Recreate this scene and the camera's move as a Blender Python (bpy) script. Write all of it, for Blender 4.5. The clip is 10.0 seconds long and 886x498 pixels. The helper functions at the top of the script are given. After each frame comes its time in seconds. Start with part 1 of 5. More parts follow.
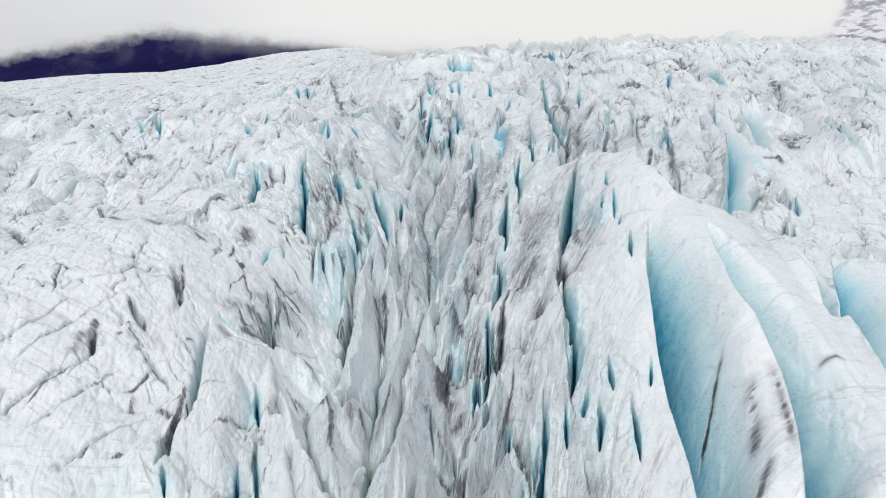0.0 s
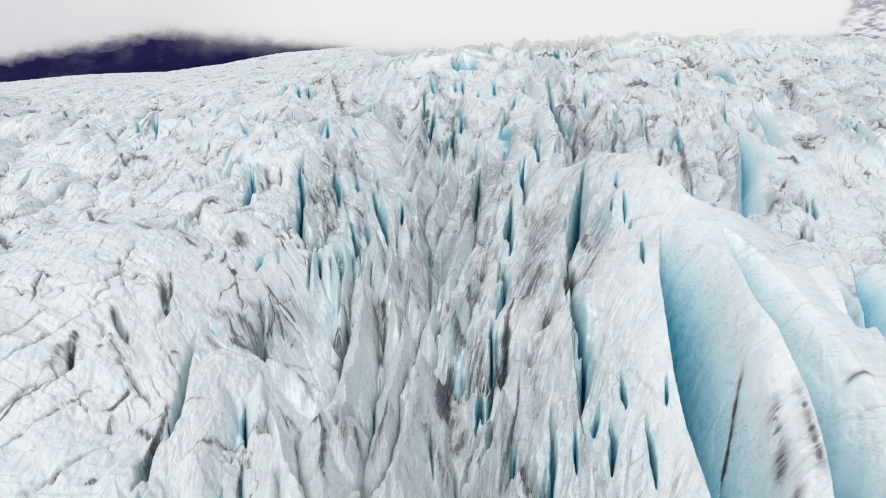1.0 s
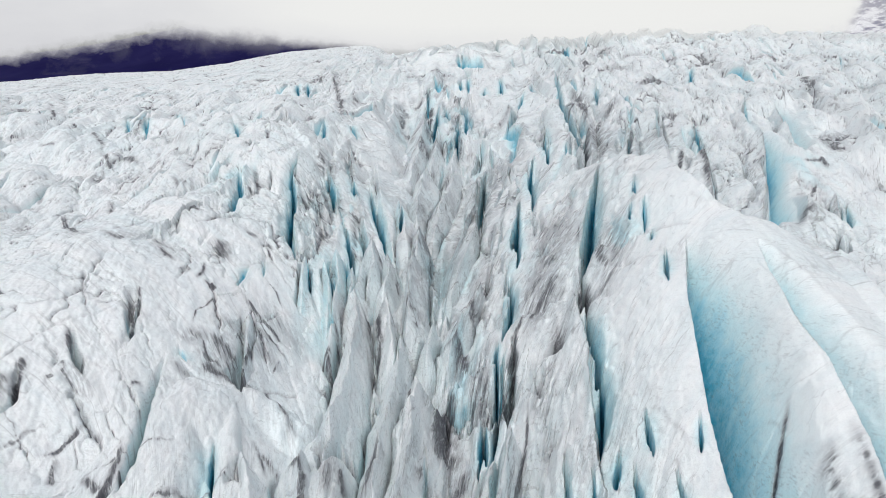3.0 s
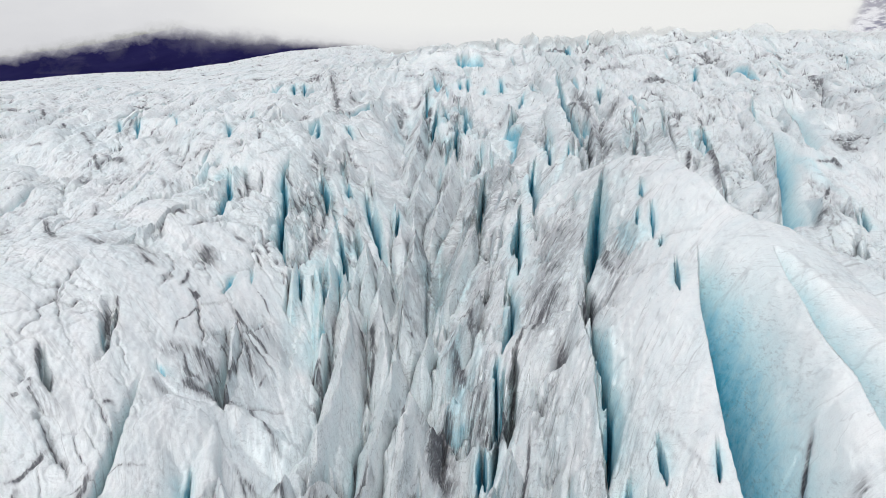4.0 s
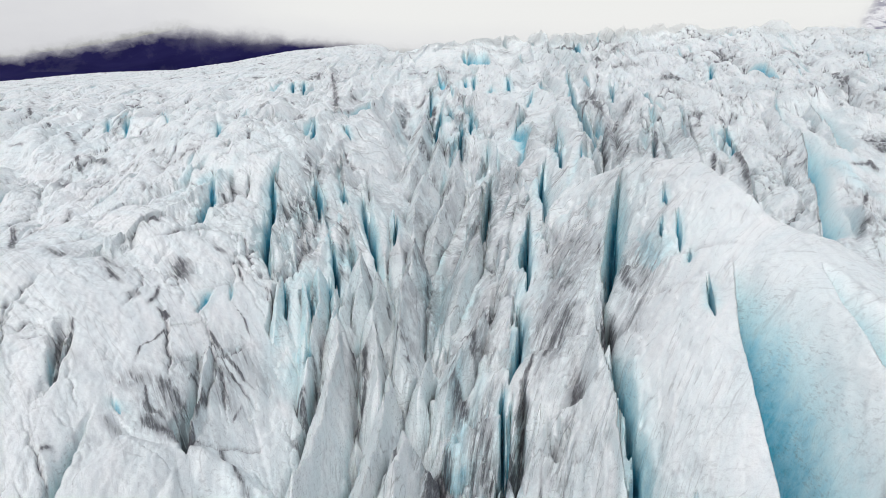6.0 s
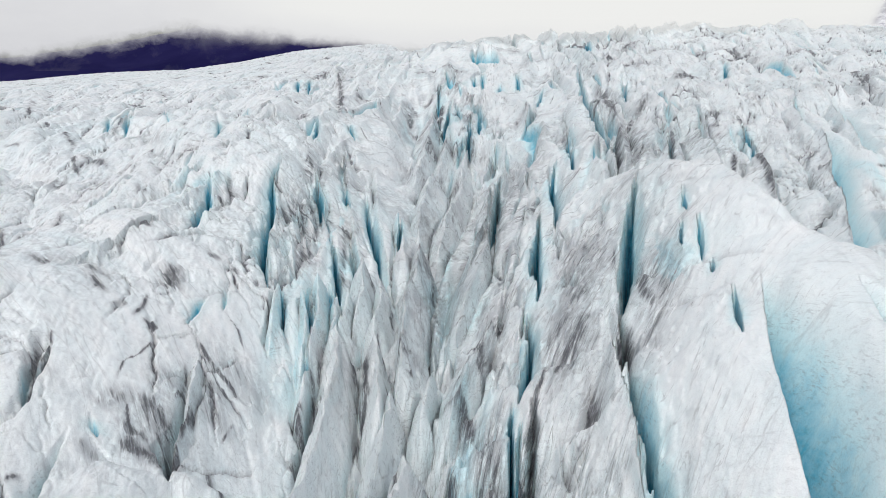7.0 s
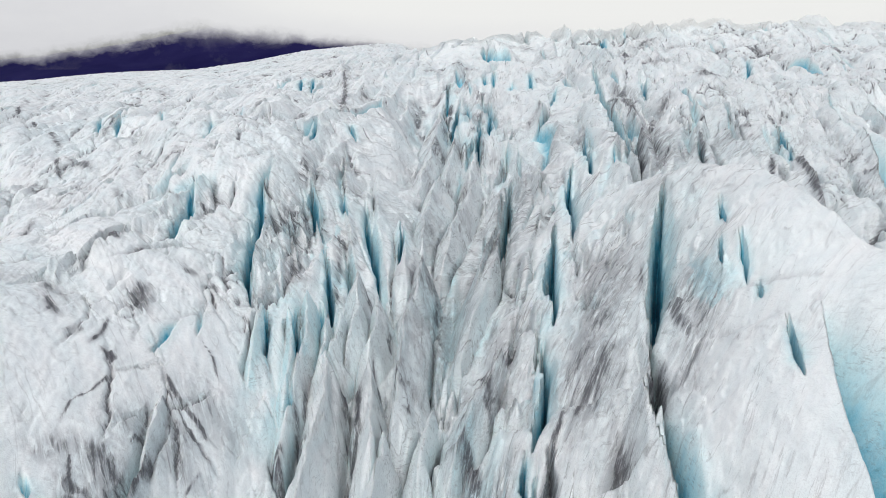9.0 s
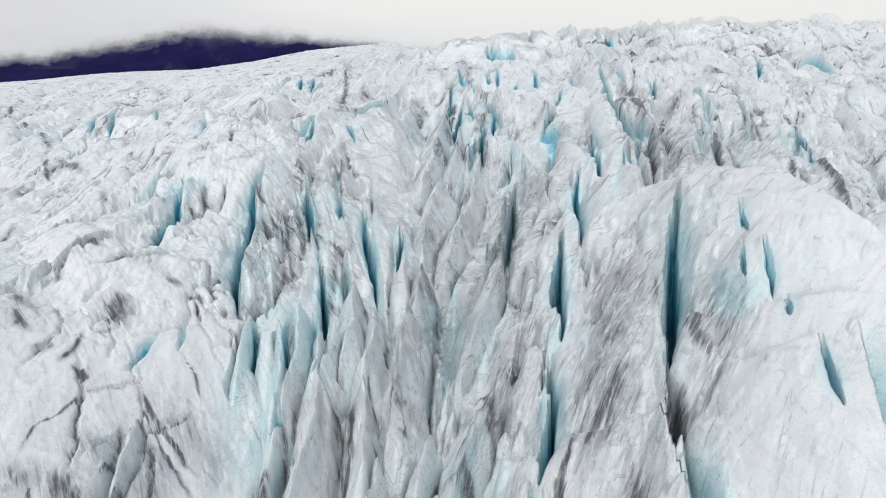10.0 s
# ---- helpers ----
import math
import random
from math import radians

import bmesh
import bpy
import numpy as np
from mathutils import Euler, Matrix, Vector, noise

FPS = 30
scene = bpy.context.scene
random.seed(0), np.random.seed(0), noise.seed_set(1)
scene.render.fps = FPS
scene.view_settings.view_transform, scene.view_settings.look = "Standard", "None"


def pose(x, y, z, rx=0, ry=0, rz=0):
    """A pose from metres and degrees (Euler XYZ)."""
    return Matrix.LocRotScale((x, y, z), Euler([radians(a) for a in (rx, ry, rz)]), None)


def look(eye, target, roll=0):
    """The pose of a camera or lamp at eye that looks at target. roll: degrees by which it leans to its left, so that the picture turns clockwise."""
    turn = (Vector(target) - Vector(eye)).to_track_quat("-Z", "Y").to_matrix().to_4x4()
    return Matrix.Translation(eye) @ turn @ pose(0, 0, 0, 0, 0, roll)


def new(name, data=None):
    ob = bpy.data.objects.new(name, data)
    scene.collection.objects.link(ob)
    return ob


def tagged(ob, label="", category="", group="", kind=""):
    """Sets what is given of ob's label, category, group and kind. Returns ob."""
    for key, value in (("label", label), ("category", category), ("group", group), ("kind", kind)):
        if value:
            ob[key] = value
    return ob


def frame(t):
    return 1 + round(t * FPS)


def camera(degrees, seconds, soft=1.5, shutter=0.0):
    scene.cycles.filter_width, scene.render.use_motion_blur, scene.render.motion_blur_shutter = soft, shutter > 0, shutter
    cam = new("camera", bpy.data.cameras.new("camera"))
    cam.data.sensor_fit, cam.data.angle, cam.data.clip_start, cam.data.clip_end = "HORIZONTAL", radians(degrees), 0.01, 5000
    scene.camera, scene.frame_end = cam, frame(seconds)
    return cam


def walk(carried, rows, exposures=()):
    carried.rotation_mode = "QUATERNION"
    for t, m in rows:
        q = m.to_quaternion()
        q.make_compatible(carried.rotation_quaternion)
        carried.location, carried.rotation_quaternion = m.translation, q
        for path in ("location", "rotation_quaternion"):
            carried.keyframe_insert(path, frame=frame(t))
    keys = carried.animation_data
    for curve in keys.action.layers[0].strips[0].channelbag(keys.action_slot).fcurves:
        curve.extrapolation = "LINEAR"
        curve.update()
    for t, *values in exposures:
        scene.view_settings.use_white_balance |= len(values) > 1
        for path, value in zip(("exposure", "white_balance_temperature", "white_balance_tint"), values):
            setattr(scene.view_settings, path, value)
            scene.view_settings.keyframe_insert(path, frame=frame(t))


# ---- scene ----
# ---- the camera ----
cam = camera(50.0, 10.0, soft=0.6)
PATH = [
    (0, -0.004, 0.01, 29.995, 82.884, -0.02, 0),
    (0.5, 0.122, 2.055, 30.001, 82.877, 0, 0.1),
    (1, 0.248, 4.092, 30.004, 82.871, 0.015, 0.266),
    (1.5, 0.372, 6.122, 30.005, 82.866, 0.025, 0.559),
    (2, 0.493, 8.146, 30.003, 82.861, 0.031, 0.657),
    (2.5, 0.613, 10.163, 30, 82.857, 0.033, 0.672),
    (4, 0.949, 16.192, 29.984, 82.85, 0.021, 0.704),
    (4.5, 1.053, 18.197, 29.978, 82.848, 0.013, 0.681),
    (5, 1.152, 20.2, 29.971, 82.847, 0.004, 0.711),
    (5.5, 1.247, 22.203, 29.966, 82.847, -0.006, 0.887),
    (7, 1.502, 28.218, 29.956, 82.849, -0.035, 1.683),
    (7.5, 1.578, 30.229, 29.956, 82.85, -0.043, 1.975),
    (8, 1.649, 32.243, 29.959, 82.852, -0.048, 2.276),
    (8.5, 1.716, 34.262, 29.965, 82.854, -0.051, 2.357),
    (9, 1.78, 36.287, 29.974, 82.857, -0.052, 2.387),
    (9.5, 1.84, 38.319, 29.986, 82.86, -0.048, 2.513),
    (10, 1.897, 40.358, 30.002, 82.863, -0.041, 2.662),
]
walk(cam, [(t, pose(x, y, z, rx, ry, rz)) for t, x, y, z, rx, ry, rz in PATH])


# ---- light: a bright overcast sky, the sun diffused by thin cloud ----
SUN_HEIGHT, SUN_TURN = 52.0, 190.0
world = bpy.data.worlds.new("overcast_sky")
scene.world = world
world.use_nodes = True
wt = world.node_tree
wt.nodes.clear()
sky = wt.nodes.new("ShaderNodeTexSky")
sky.sky_type, sky.sun_disc = "NISHITA", False
sky.sun_elevation, sky.sun_rotation = radians(SUN_HEIGHT), radians(SUN_TURN)
sky.air_density, sky.dust_density, sky.ozone_density = 1.0, 4.0, 1.0
grey = wt.nodes.new("ShaderNodeHueSaturation")
grey.inputs["Saturation"].default_value = 0.35
dome = wt.nodes.new("ShaderNodeBackground")
dome.inputs["Strength"].default_value = 0.133
out = wt.nodes.new("ShaderNodeOutputWorld")
wt.links.new(sky.outputs["Color"], grey.inputs["Color"])
wt.links.new(grey.outputs["Color"], dome.inputs["Color"])
wt.links.new(dome.outputs["Background"], out.inputs["Surface"])

sun_data = bpy.data.lights.new("sun", "SUN")
sun_data.energy, sun_data.angle, sun_data.color = 0.42, radians(70), (1.0, 0.98, 0.96)
sun = new("sun", sun_data)
sun_way = Vector((math.sin(radians(SUN_TURN)) * math.cos(radians(SUN_HEIGHT)), math.cos(radians(SUN_TURN)) * math.cos(radians(SUN_HEIGHT)), math.sin(radians(SUN_HEIGHT))))
sun.matrix_world = look(sun_way * 300, (0, 0, 0))


# ---- materials ----
def material(name):
    m = bpy.data.materials.new(name)
    m.use_nodes = True
    nt = m.node_tree
    return m, nt, nt.nodes["Principled BSDF"]


def node(nt, kind, **values):
    n = nt.nodes.new(kind)
    for key, v in values.items():
        n.inputs[key.replace("_", " ")].default_value = v
    return n


def ramp(nt, source, stops):
    r = nt.nodes.new("ShaderNodeValToRGB")
    e = r.color_ramp.elements
    while len(e) < len(stops):
        e.new(0.5)
    for k, (p, c) in enumerate(stops):
        e[k].position, e[k].color = p, (c, c, c, 1) if isinstance(c, (int, float)) else (*c, 1)
    nt.links.new(source, r.inputs["Fac"])
    return r.outputs["Color"]


def mixed(nt, fac, a, b, how="MIX"):
    m = nt.nodes.new("ShaderNodeMix")
    m.data_type, m.blend_type = "RGBA", how
    for v, k in ((fac, 0), (a, 6), (b, 7)):
        if isinstance(v, bpy.types.NodeSocket):
            nt.links.new(v, m.inputs[k])
        else:
            m.inputs[k].default_value = v if k == 0 else (*v, 1)
    return m.outputs[2]


def sums(nt, how, a, b, c=None, clamp=False):
    m = nt.nodes.new("ShaderNodeMath")
    m.operation, m.use_clamp = how, clamp
    for k, v in enumerate((a, b, c)):
        if isinstance(v, bpy.types.NodeSocket):
            nt.links.new(v, m.inputs[k])
        elif v is not None:
            m.inputs[k].default_value = v
    return m.outputs[0]


def grain(nt, scale, detail, stretch=(1, 1, 1), rough=0.55, warp=0.0, turn=0.0):
    """Noise over the object's own metres, stretched along its axes."""
    tc = nt.nodes.new("ShaderNodeTexCoord")
    mp = nt.nodes.new("ShaderNodeMapping")
    mp.inputs["Scale"].default_value = stretch
    mp.inputs["Rotation"].default_value = (0, 0, radians(turn))
    nt.links.new(tc.outputs["Object"], mp.inputs["Vector"])
    n = node(nt, "ShaderNodeTexNoise", Scale=scale, Detail=detail, Roughness=rough, Distortion=warp)
    nt.links.new(mp.outputs["Vector"], n.inputs["Vector"])
    return n.outputs["Fac"]


def field(nt, name):
    a = nt.nodes.new("ShaderNodeAttribute")
    a.attribute_name = name
    return a.outputs["Fac"]


def stream_grain(nt, scale, detail, stretch, rough=0.6, warp=0.0):
    """Noise along the layers of the ice: across the stream, along it and up."""
    geo = nt.nodes.new("ShaderNodeNewGeometry")
    part_xyz = nt.nodes.new("ShaderNodeSeparateXYZ")
    nt.links.new(geo.outputs["Position"], part_xyz.inputs[0])
    join = nt.nodes.new("ShaderNodeCombineXYZ")
    for k, v in enumerate((field(nt, "across"), part_xyz.outputs["Y"], part_xyz.outputs["Z"])):
        nt.links.new(sums(nt, "MULTIPLY", v, stretch[k]), join.inputs[k])
    n = node(nt, "ShaderNodeTexNoise", Scale=scale, Detail=detail, Roughness=rough, Distortion=warp)
    nt.links.new(join.outputs[0], n.inputs["Vector"])
    return n.outputs["Fac"]


def make_ice():
    m, nt, bsdf = material("glacier_ice")
    clean, grit = field(nt, "clean"), field(nt, "grit")
    geo = nt.nodes.new("ShaderNodeNewGeometry")
    xyz = nt.nodes.new("ShaderNodeSeparateXYZ")
    nt.links.new(geo.outputs["Normal"], xyz.inputs[0])
    broad = stream_grain(nt, 0.09, 4, (1, 0.4, 1))
    mid = stream_grain(nt, 0.55, 6, (1, 0.35, 0.7), 0.6, 0.5)
    white = ramp(nt, mid, [(0.32, (0.82, 0.893, 0.915)), (0.5, (0.88, 0.933, 0.95)), (0.7, (0.92, 0.95, 0.96))])
    # a cool tint where the crust is thin
    thin = ramp(nt, broad, [(0.46, 0.0), (0.66, 1.0)])
    col = mixed(nt, sums(nt, "MULTIPLY", thin, 0.22), white, (0.66, 0.85, 0.89))
    # bare blue ice on upright walls, and in the slots, where its colour also holds shade
    steep = ramp(nt, xyz.outputs["Z"], [(0.12, 1.0), (0.5, 0.0)])
    bare = sums(nt, "MULTIPLY", steep, ramp(nt, mid, [(0.35, 0.3), (0.6, 0.9)]))
    worn = ramp(nt, stream_grain(nt, 0.4, 6, (1, 0.8, 0.35), 0.6, 0.8), [(0.3, 0.8), (0.62, 1.0)])
    blue_amount = sums(nt, "MULTIPLY_ADD", bare, 0.2, sums(nt, "MULTIPLY", clean, worn), clamp=True)
    bands = ramp(nt, grain(nt, 1.3, 6, (0.12, 1.0, 1.4), rough=0.65, warp=0.4), [(0.38, 1.0), (0.62, 0.84)])
    blue_amount = sums(nt, "MULTIPLY", blue_amount, sums(nt, "MULTIPLY", bands, ramp(nt, stream_grain(nt, 1.6, 5, (1, 0.2, 0.3), 0.65, 0.3), [(0.35, 1.0), (0.65, 0.86)])))
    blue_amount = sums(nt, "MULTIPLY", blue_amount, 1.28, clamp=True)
    # ice blue; its near-black end paints the shade deep in the slots
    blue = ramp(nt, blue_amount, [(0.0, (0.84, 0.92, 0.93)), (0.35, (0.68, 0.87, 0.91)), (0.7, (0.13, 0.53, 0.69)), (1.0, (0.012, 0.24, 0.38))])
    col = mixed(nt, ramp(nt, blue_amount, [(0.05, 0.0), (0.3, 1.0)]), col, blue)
    # broad soft mottling, where fine dust has sunk into the crust
    mottle = stream_grain(nt, 0.32, 7, (1, 0.3, 0.6), 0.68, 0.7)
    mottle = sums(nt, "MULTIPLY", ramp(nt, mottle, [(0.48, 0.0), (0.68, 0.28)]), sums(nt, "MULTIPLY_ADD", field(nt, "dust"), 0.8, 0.2))
    col = mixed(nt, mottle, col, (0.5, 0.505, 0.54))
    # dust: pale grey veils in patches
    patch = stream_grain(nt, 0.14, 5, (1, 0.45, 0.6), 0.6, 0.5)
    dusty = sums(nt, "MULTIPLY", ramp(nt, patch, [(0.525, 0.0), (0.585, 1.0)]), field(nt, "dust"))
    veil = sums(nt, "MULTIPLY", ramp(nt, stream_grain(nt, 0.6, 6, (1.0, 0.25, 0.5), 0.65, 0.8), [(0.5, 0.0), (0.6, 0.30)]), dusty)
    col = mixed(nt, sums(nt, "MULTIPLY", veil, 0.9), col, (0.44, 0.44, 0.47))
    # grit: dark silt that lies thick in patches, uneven at every scale; in the trough it carries shade too
    silt = sums(nt, "MULTIPLY", grit, ramp(nt, stream_grain(nt, 1.1, 8, (1, 0.3, 0.5), 0.7, 0.8), [(0.40, 0.08), (0.54, 0.95)]))
    col = mixed(nt, silt, col, (0.135, 0.135, 0.165))
    # crisp dark streaks along the layers, hatching, and thin wandering seams
    streak = stream_grain(nt, 3.2, 7, (1.0, 0.07, 0.12), 0.7, 0.4)
    layer = grain(nt, 2.4, 6, (0.14, 1.0, 1.2), rough=0.68, warp=0.3)
    fine = stream_grain(nt, 5.0, 7, (1.0, 0.16, 0.25), 0.75, 0.3)
    hatch = stream_grain(nt, 5.5, 6, (1.0, 0.10, 0.3), 0.7, 0.2)
    lines = sums(nt, "MULTIPLY", ramp(nt, streak, [(0.54, 0.0), (0.61, 0.9)]), sums(nt, "MULTIPLY_ADD", dusty, 0.95, 0.04))
    lines = sums(nt, "MAXIMUM", lines, sums(nt, "MULTIPLY", ramp(nt, hatch, [(0.53, 0.0), (0.57, 0.55)]), sums(nt, "MULTIPLY", dusty, ramp(nt, broad, [(0.45, 0.1), (0.55, 1.0)]))))
    cross = sums(nt, "MULTIPLY", ramp(nt, layer, [(0.56, 0.0), (0.61, 0.38)]), sums(nt, "MULTIPLY", ramp(nt, broad, [(0.45, 0.0), (0.56, 1.0)]), sums(nt, "MULTIPLY_ADD", field(nt, "dust"), 0.6, 0.4)))
    wander = stream_grain(nt, 0.3, 3, (1.0, 0.22, 0.3), 0.45, 0.3)
    seam = ramp(nt, sums(nt, "ABSOLUTE", sums(nt, "SUBTRACT", wander, 0.5), 0.0), [(0.0, 0.85), (0.004, 0.6), (0.010, 0.0)])
    seam = sums(nt, "MULTIPLY", seam, ramp(nt, stream_grain(nt, 0.22, 4, (1, 0.6, 1), 0.6, 0.4), [(0.46, 0.0), (0.53, 0.95)]))
    seam = sums(nt, "MULTIPLY", sums(nt, "MULTIPLY", seam, ramp(nt, fine, [(0.42, 0.25), (0.55, 1.0)])), sums(nt, "MULTIPLY_ADD", field(nt, "dust"), 0.8, 0.2))
    vein = stream_grain(nt, 0.75, 4, (1.0, 0.3, 0.4), 0.5, 0.6)
    vein = ramp(nt, sums(nt, "ABSOLUTE", sums(nt, "SUBTRACT", vein, 0.5), 0.0), [(0.0, 0.8), (0.005, 0.55), (0.012, 0.0)])
    vein = sums(nt, "MULTIPLY", vein, ramp(nt, stream_grain(nt, 0.35, 5, (1, 0.5, 1), 0.6, 0.5), [(0.5, 0.0), (0.57, 0.9)]))
    seam = sums(nt, "MAXIMUM", seam, sums(nt, "MULTIPLY", vein, sums(nt, "MULTIPLY_ADD", field(nt, "dust"), 0.7, 0.2)))
    clot = stream_grain(nt, 1.7, 8, (1.0, 0.14, 0.22), 0.68, 0.6)
    heavy = sums(nt, "ADD", grit, sums(nt, "MULTIPLY_ADD", clot, 2.6, -1.3))
    heavy = sums(nt, "MULTIPLY", ramp(nt, heavy, [(0.46, 0.0), (0.72, 0.8)]), sums(nt, "MULTIPLY", grit, 1.8, clamp=True))
    amount = sums(nt, "MAXIMUM", sums(nt, "MAXIMUM", lines, cross), heavy)
    amount = sums(nt, "MULTIPLY", amount, ramp(nt, fine, [(0.40, 0.4), (0.52, 1.0)]))
    amount = sums(nt, "MAXIMUM", amount, seam)
    col = mixed(nt, amount, col, (0.05, 0.05, 0.063))
    # foliation: thin grey layers that crop out on the steeper faces
    leaf = stream_grain(nt, 6.0, 6, (0.22, 0.35, 1.5), 0.7, 0.5)
    leaf_on = sums(nt, "MULTIPLY", ramp(nt, xyz.outputs["Z"], [(0.35, 1.0), (0.85, 0.25)]), ramp(nt, stream_grain(nt, 0.3, 4, (1, 0.5, 1), 0.6, 0.3), [(0.45, 0.05), (0.58, 1.0)]))
    col = mixed(nt, sums(nt, "MULTIPLY", ramp(nt, leaf, [(0.54, 0.0), (0.6, 0.36)]), leaf_on), col, (0.2, 0.21, 0.235))
    # coarse crystals and scattered specks
    crystal = grain(nt, 6.5, 6, rough=0.85)
    col = mixed(nt, 1.0, col, ramp(nt, crystal, [(0.34, (0.91, 0.91, 0.912)), (0.5, (1.0, 1.0, 1.0))]), "MULTIPLY")
    frost = grain(nt, 17.0, 3, (1, 0.7, 1), rough=0.7)
    col = mixed(nt, 1.0, col, ramp(nt, frost, [(0.38, (0.9, 0.9, 0.902)), (0.52, (1.0, 1.0, 1.0))]), "MULTIPLY")
    speck = sums(nt, "MULTIPLY", ramp(nt, grain(nt, 7.0, 4, (1, 0.6, 1), rough=0.8), [(0.60, 0.0), (0.65, 0.75)]), sums(nt, "MULTIPLY_ADD", dusty, 0.5, 0.05))
    col = mixed(nt, speck, col, (0.10, 0.10, 0.11))
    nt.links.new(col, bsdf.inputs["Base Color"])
    bsdf.inputs["Roughness"].default_value = 0.6
    bsdf.inputs["Specular IOR Level"].default_value = 0.3
    bump = node(nt, "ShaderNodeBump", Strength=0.8, Distance=0.45)
    relief = sums(nt, "MULTIPLY_ADD", streak, 0.2, sums(nt, "MULTIPLY", layer, 0.26))
    relief = sums(nt, "MULTIPLY_ADD", mid, 0.3, relief)
    relief = sums(nt, "MULTIPLY_ADD", fine, 0.25, relief)
    relief = sums(nt, "MULTIPLY_ADD", crystal, 0.12, sums(nt, "MULTIPLY_ADD", leaf, 0.2, relief))
    relief = sums(nt, "MULTIPLY", relief, sums(nt, "MULTIPLY_ADD", field(nt, "dust"), 0.75, 0.25))
    nt.links.new(relief, bump.inputs["Height"])
    nt.links.new(bump.outputs["Normal"], bsdf.inputs["Normal"])
    return m


ICE = make_ice()


def make_rock(name, low, high, snow):
    m, nt, bsdf = material(name)
    a = grain(nt, 0.006, 8, rough=0.62, warp=0.4)
    b = grain(nt, 0.02, 6, (1, 1, 0.4), rough=0.65)
    col = ramp(nt, a, [(0.35, low), (0.7, high)])
    if snow:
        col = mixed(nt, ramp(nt, b, [(0.45, 0.0), (0.54, 1.0)]), col, (0.75, 0.76, 0.8))
    nt.links.new(col, bsdf.inputs["Base Color"])
    bsdf.inputs["Roughness"].default_value = 0.95
    bsdf.inputs["Specular IOR Level"].default_value = 0.02
    return m


LAVA = make_rock("dark_lava_slope", (0.010, 0.009, 0.055), (0.020, 0.018, 0.08), False)
MOSS = make_rock("mossy_slope", (0.07, 0.072, 0.08), (0.16, 0.165, 0.12), False)
SNOWY = make_rock("snow_streaked_rock", (0.10, 0.10, 0.2), (0.2, 0.19, 0.3), True)


def make_cloud(name, size, ragged):
    m = bpy.data.materials.new(name)
    m.use_nodes = True
    nt = m.node_tree
    nt.nodes.clear()
    thick = field(nt, "thick")
    wisp = grain(nt, size, 7, (1, 1, 1.6), rough=0.6, warp=0.3)
    fray = grain(nt, size * 4, 6, (1, 1, 1.3), rough=0.65, warp=0.5)
    a = sums(nt, "ADD", thick, sums(nt, "MULTIPLY_ADD", wisp, 2 * ragged, -ragged))
    a = sums(nt, "ADD", a, sums(nt, "MULTIPLY_ADD", fray, 1.1 * ragged, -0.55 * ragged))
    alpha = ramp(nt, a, [(0.0, 0.0), (0.25, 0.3), (0.6, 0.88), (0.85, 1.0)])
    billows = sums(nt, "MULTIPLY_ADD", grain(nt, size * 0.4, 6, (1, 1, 2), 0.6), 0.6, -0.3)
    tone = ramp(nt, sums(nt, "ADD", field(nt, "light"), billows), [(0.0, (0.62, 0.625, 0.655)), (0.45, (0.76, 0.765, 0.78)), (1.0, (0.855, 0.86, 0.845))])
    glow = nt.nodes.new("ShaderNodeEmission")
    nt.links.new(tone, glow.inputs["Color"])
    clear = nt.nodes.new("ShaderNodeBsdfTransparent")
    mix = nt.nodes.new("ShaderNodeMixShader")
    nt.links.new(alpha, mix.inputs[0])
    nt.links.new(clear.outputs[0], mix.inputs[1])
    nt.links.new(glow.outputs[0], mix.inputs[2])
    o = nt.nodes.new("ShaderNodeOutputMaterial")
    nt.links.new(mix.outputs[0], o.inputs["Surface"])
    return m


CLOUD = make_cloud("low_cloud", 0.010, 0.5)
FOG = make_cloud("thin_fog", 0.03, 0.12)


# ---- the shape of the glacier ----
# Heights are a down-valley slope, broad swells, blocks, wedges of ice raised on it and crevasses cut into it.
SLOPE_Y = (-3000, -400, 0, 40, 57, 75, 100, 130, 160, 200, 250, 300, 340, 420, 800, 4000)
SLOPE_Z = (-60, -30, 2, 9, 13, 17.5, 22, 28, 32, 36, 43.5, 53.5, 57, 58, 59, 62)
WEST_Y = (-3000, -400, 0, 40, 57, 75, 100, 130, 160, 200, 240, 400, 600, 800, 1000, 4000)
WEST_Z = (-60, -30, 2, 9, 13, 17.5, 21, 24.5, 28, 32, 36.5, 48, 62, 74, 76, 78)
RISE_WEST = (0, 0.11, 0.17, 0.20, 0.23, 0.29, 0.35, 0.40, 0.45, 0.60)
RISE_SHARE = (0.086, 0.084, 0.079, 0.074, 0.068, 0.060, 0.058, 0.055, 0.050, 0.040)
RISE_Y = (150, 200, 250, 400, 700, 1000, 2000, 4000)
RISE_GROW = (0.1, 0.3, 0.6, 0.85, 0.97, 1.0, 0.5, 0.25)
SWELLS, BLADES, CREVASSES, SMUDGES, RIDGES = [], [], [], [], []


def swell(x, y, rx, ry, h):
    SWELLS.append((x, y, rx, ry, h))


def blade(line, left, right, drop, up=0.4, dull=False):
    """A wedge of ice with its crest along a line in plan, from near to far: its reach to the left and right,
    how far it falls to its foot, and the share of that by which the crest stands over the slope."""
    BLADES.append((line, left, right, drop, up, dull))


def crevasse(line, left, right, depth, steep=1.6, blue=1.0, rough=0.4):
    """An opening along a line in plan: its reach to the left and right, its depth, how upright its walls are."""
    CREVASSES.append((line, left, right, depth, steep, blue, rough))


def ridge(label, west, east, wall, flank):
    """The ice that stands between two lines in plan is a ridge of its own, with a wall to the west and a flank to the east."""
    RIDGES.append((label, west, east, wall, flank))


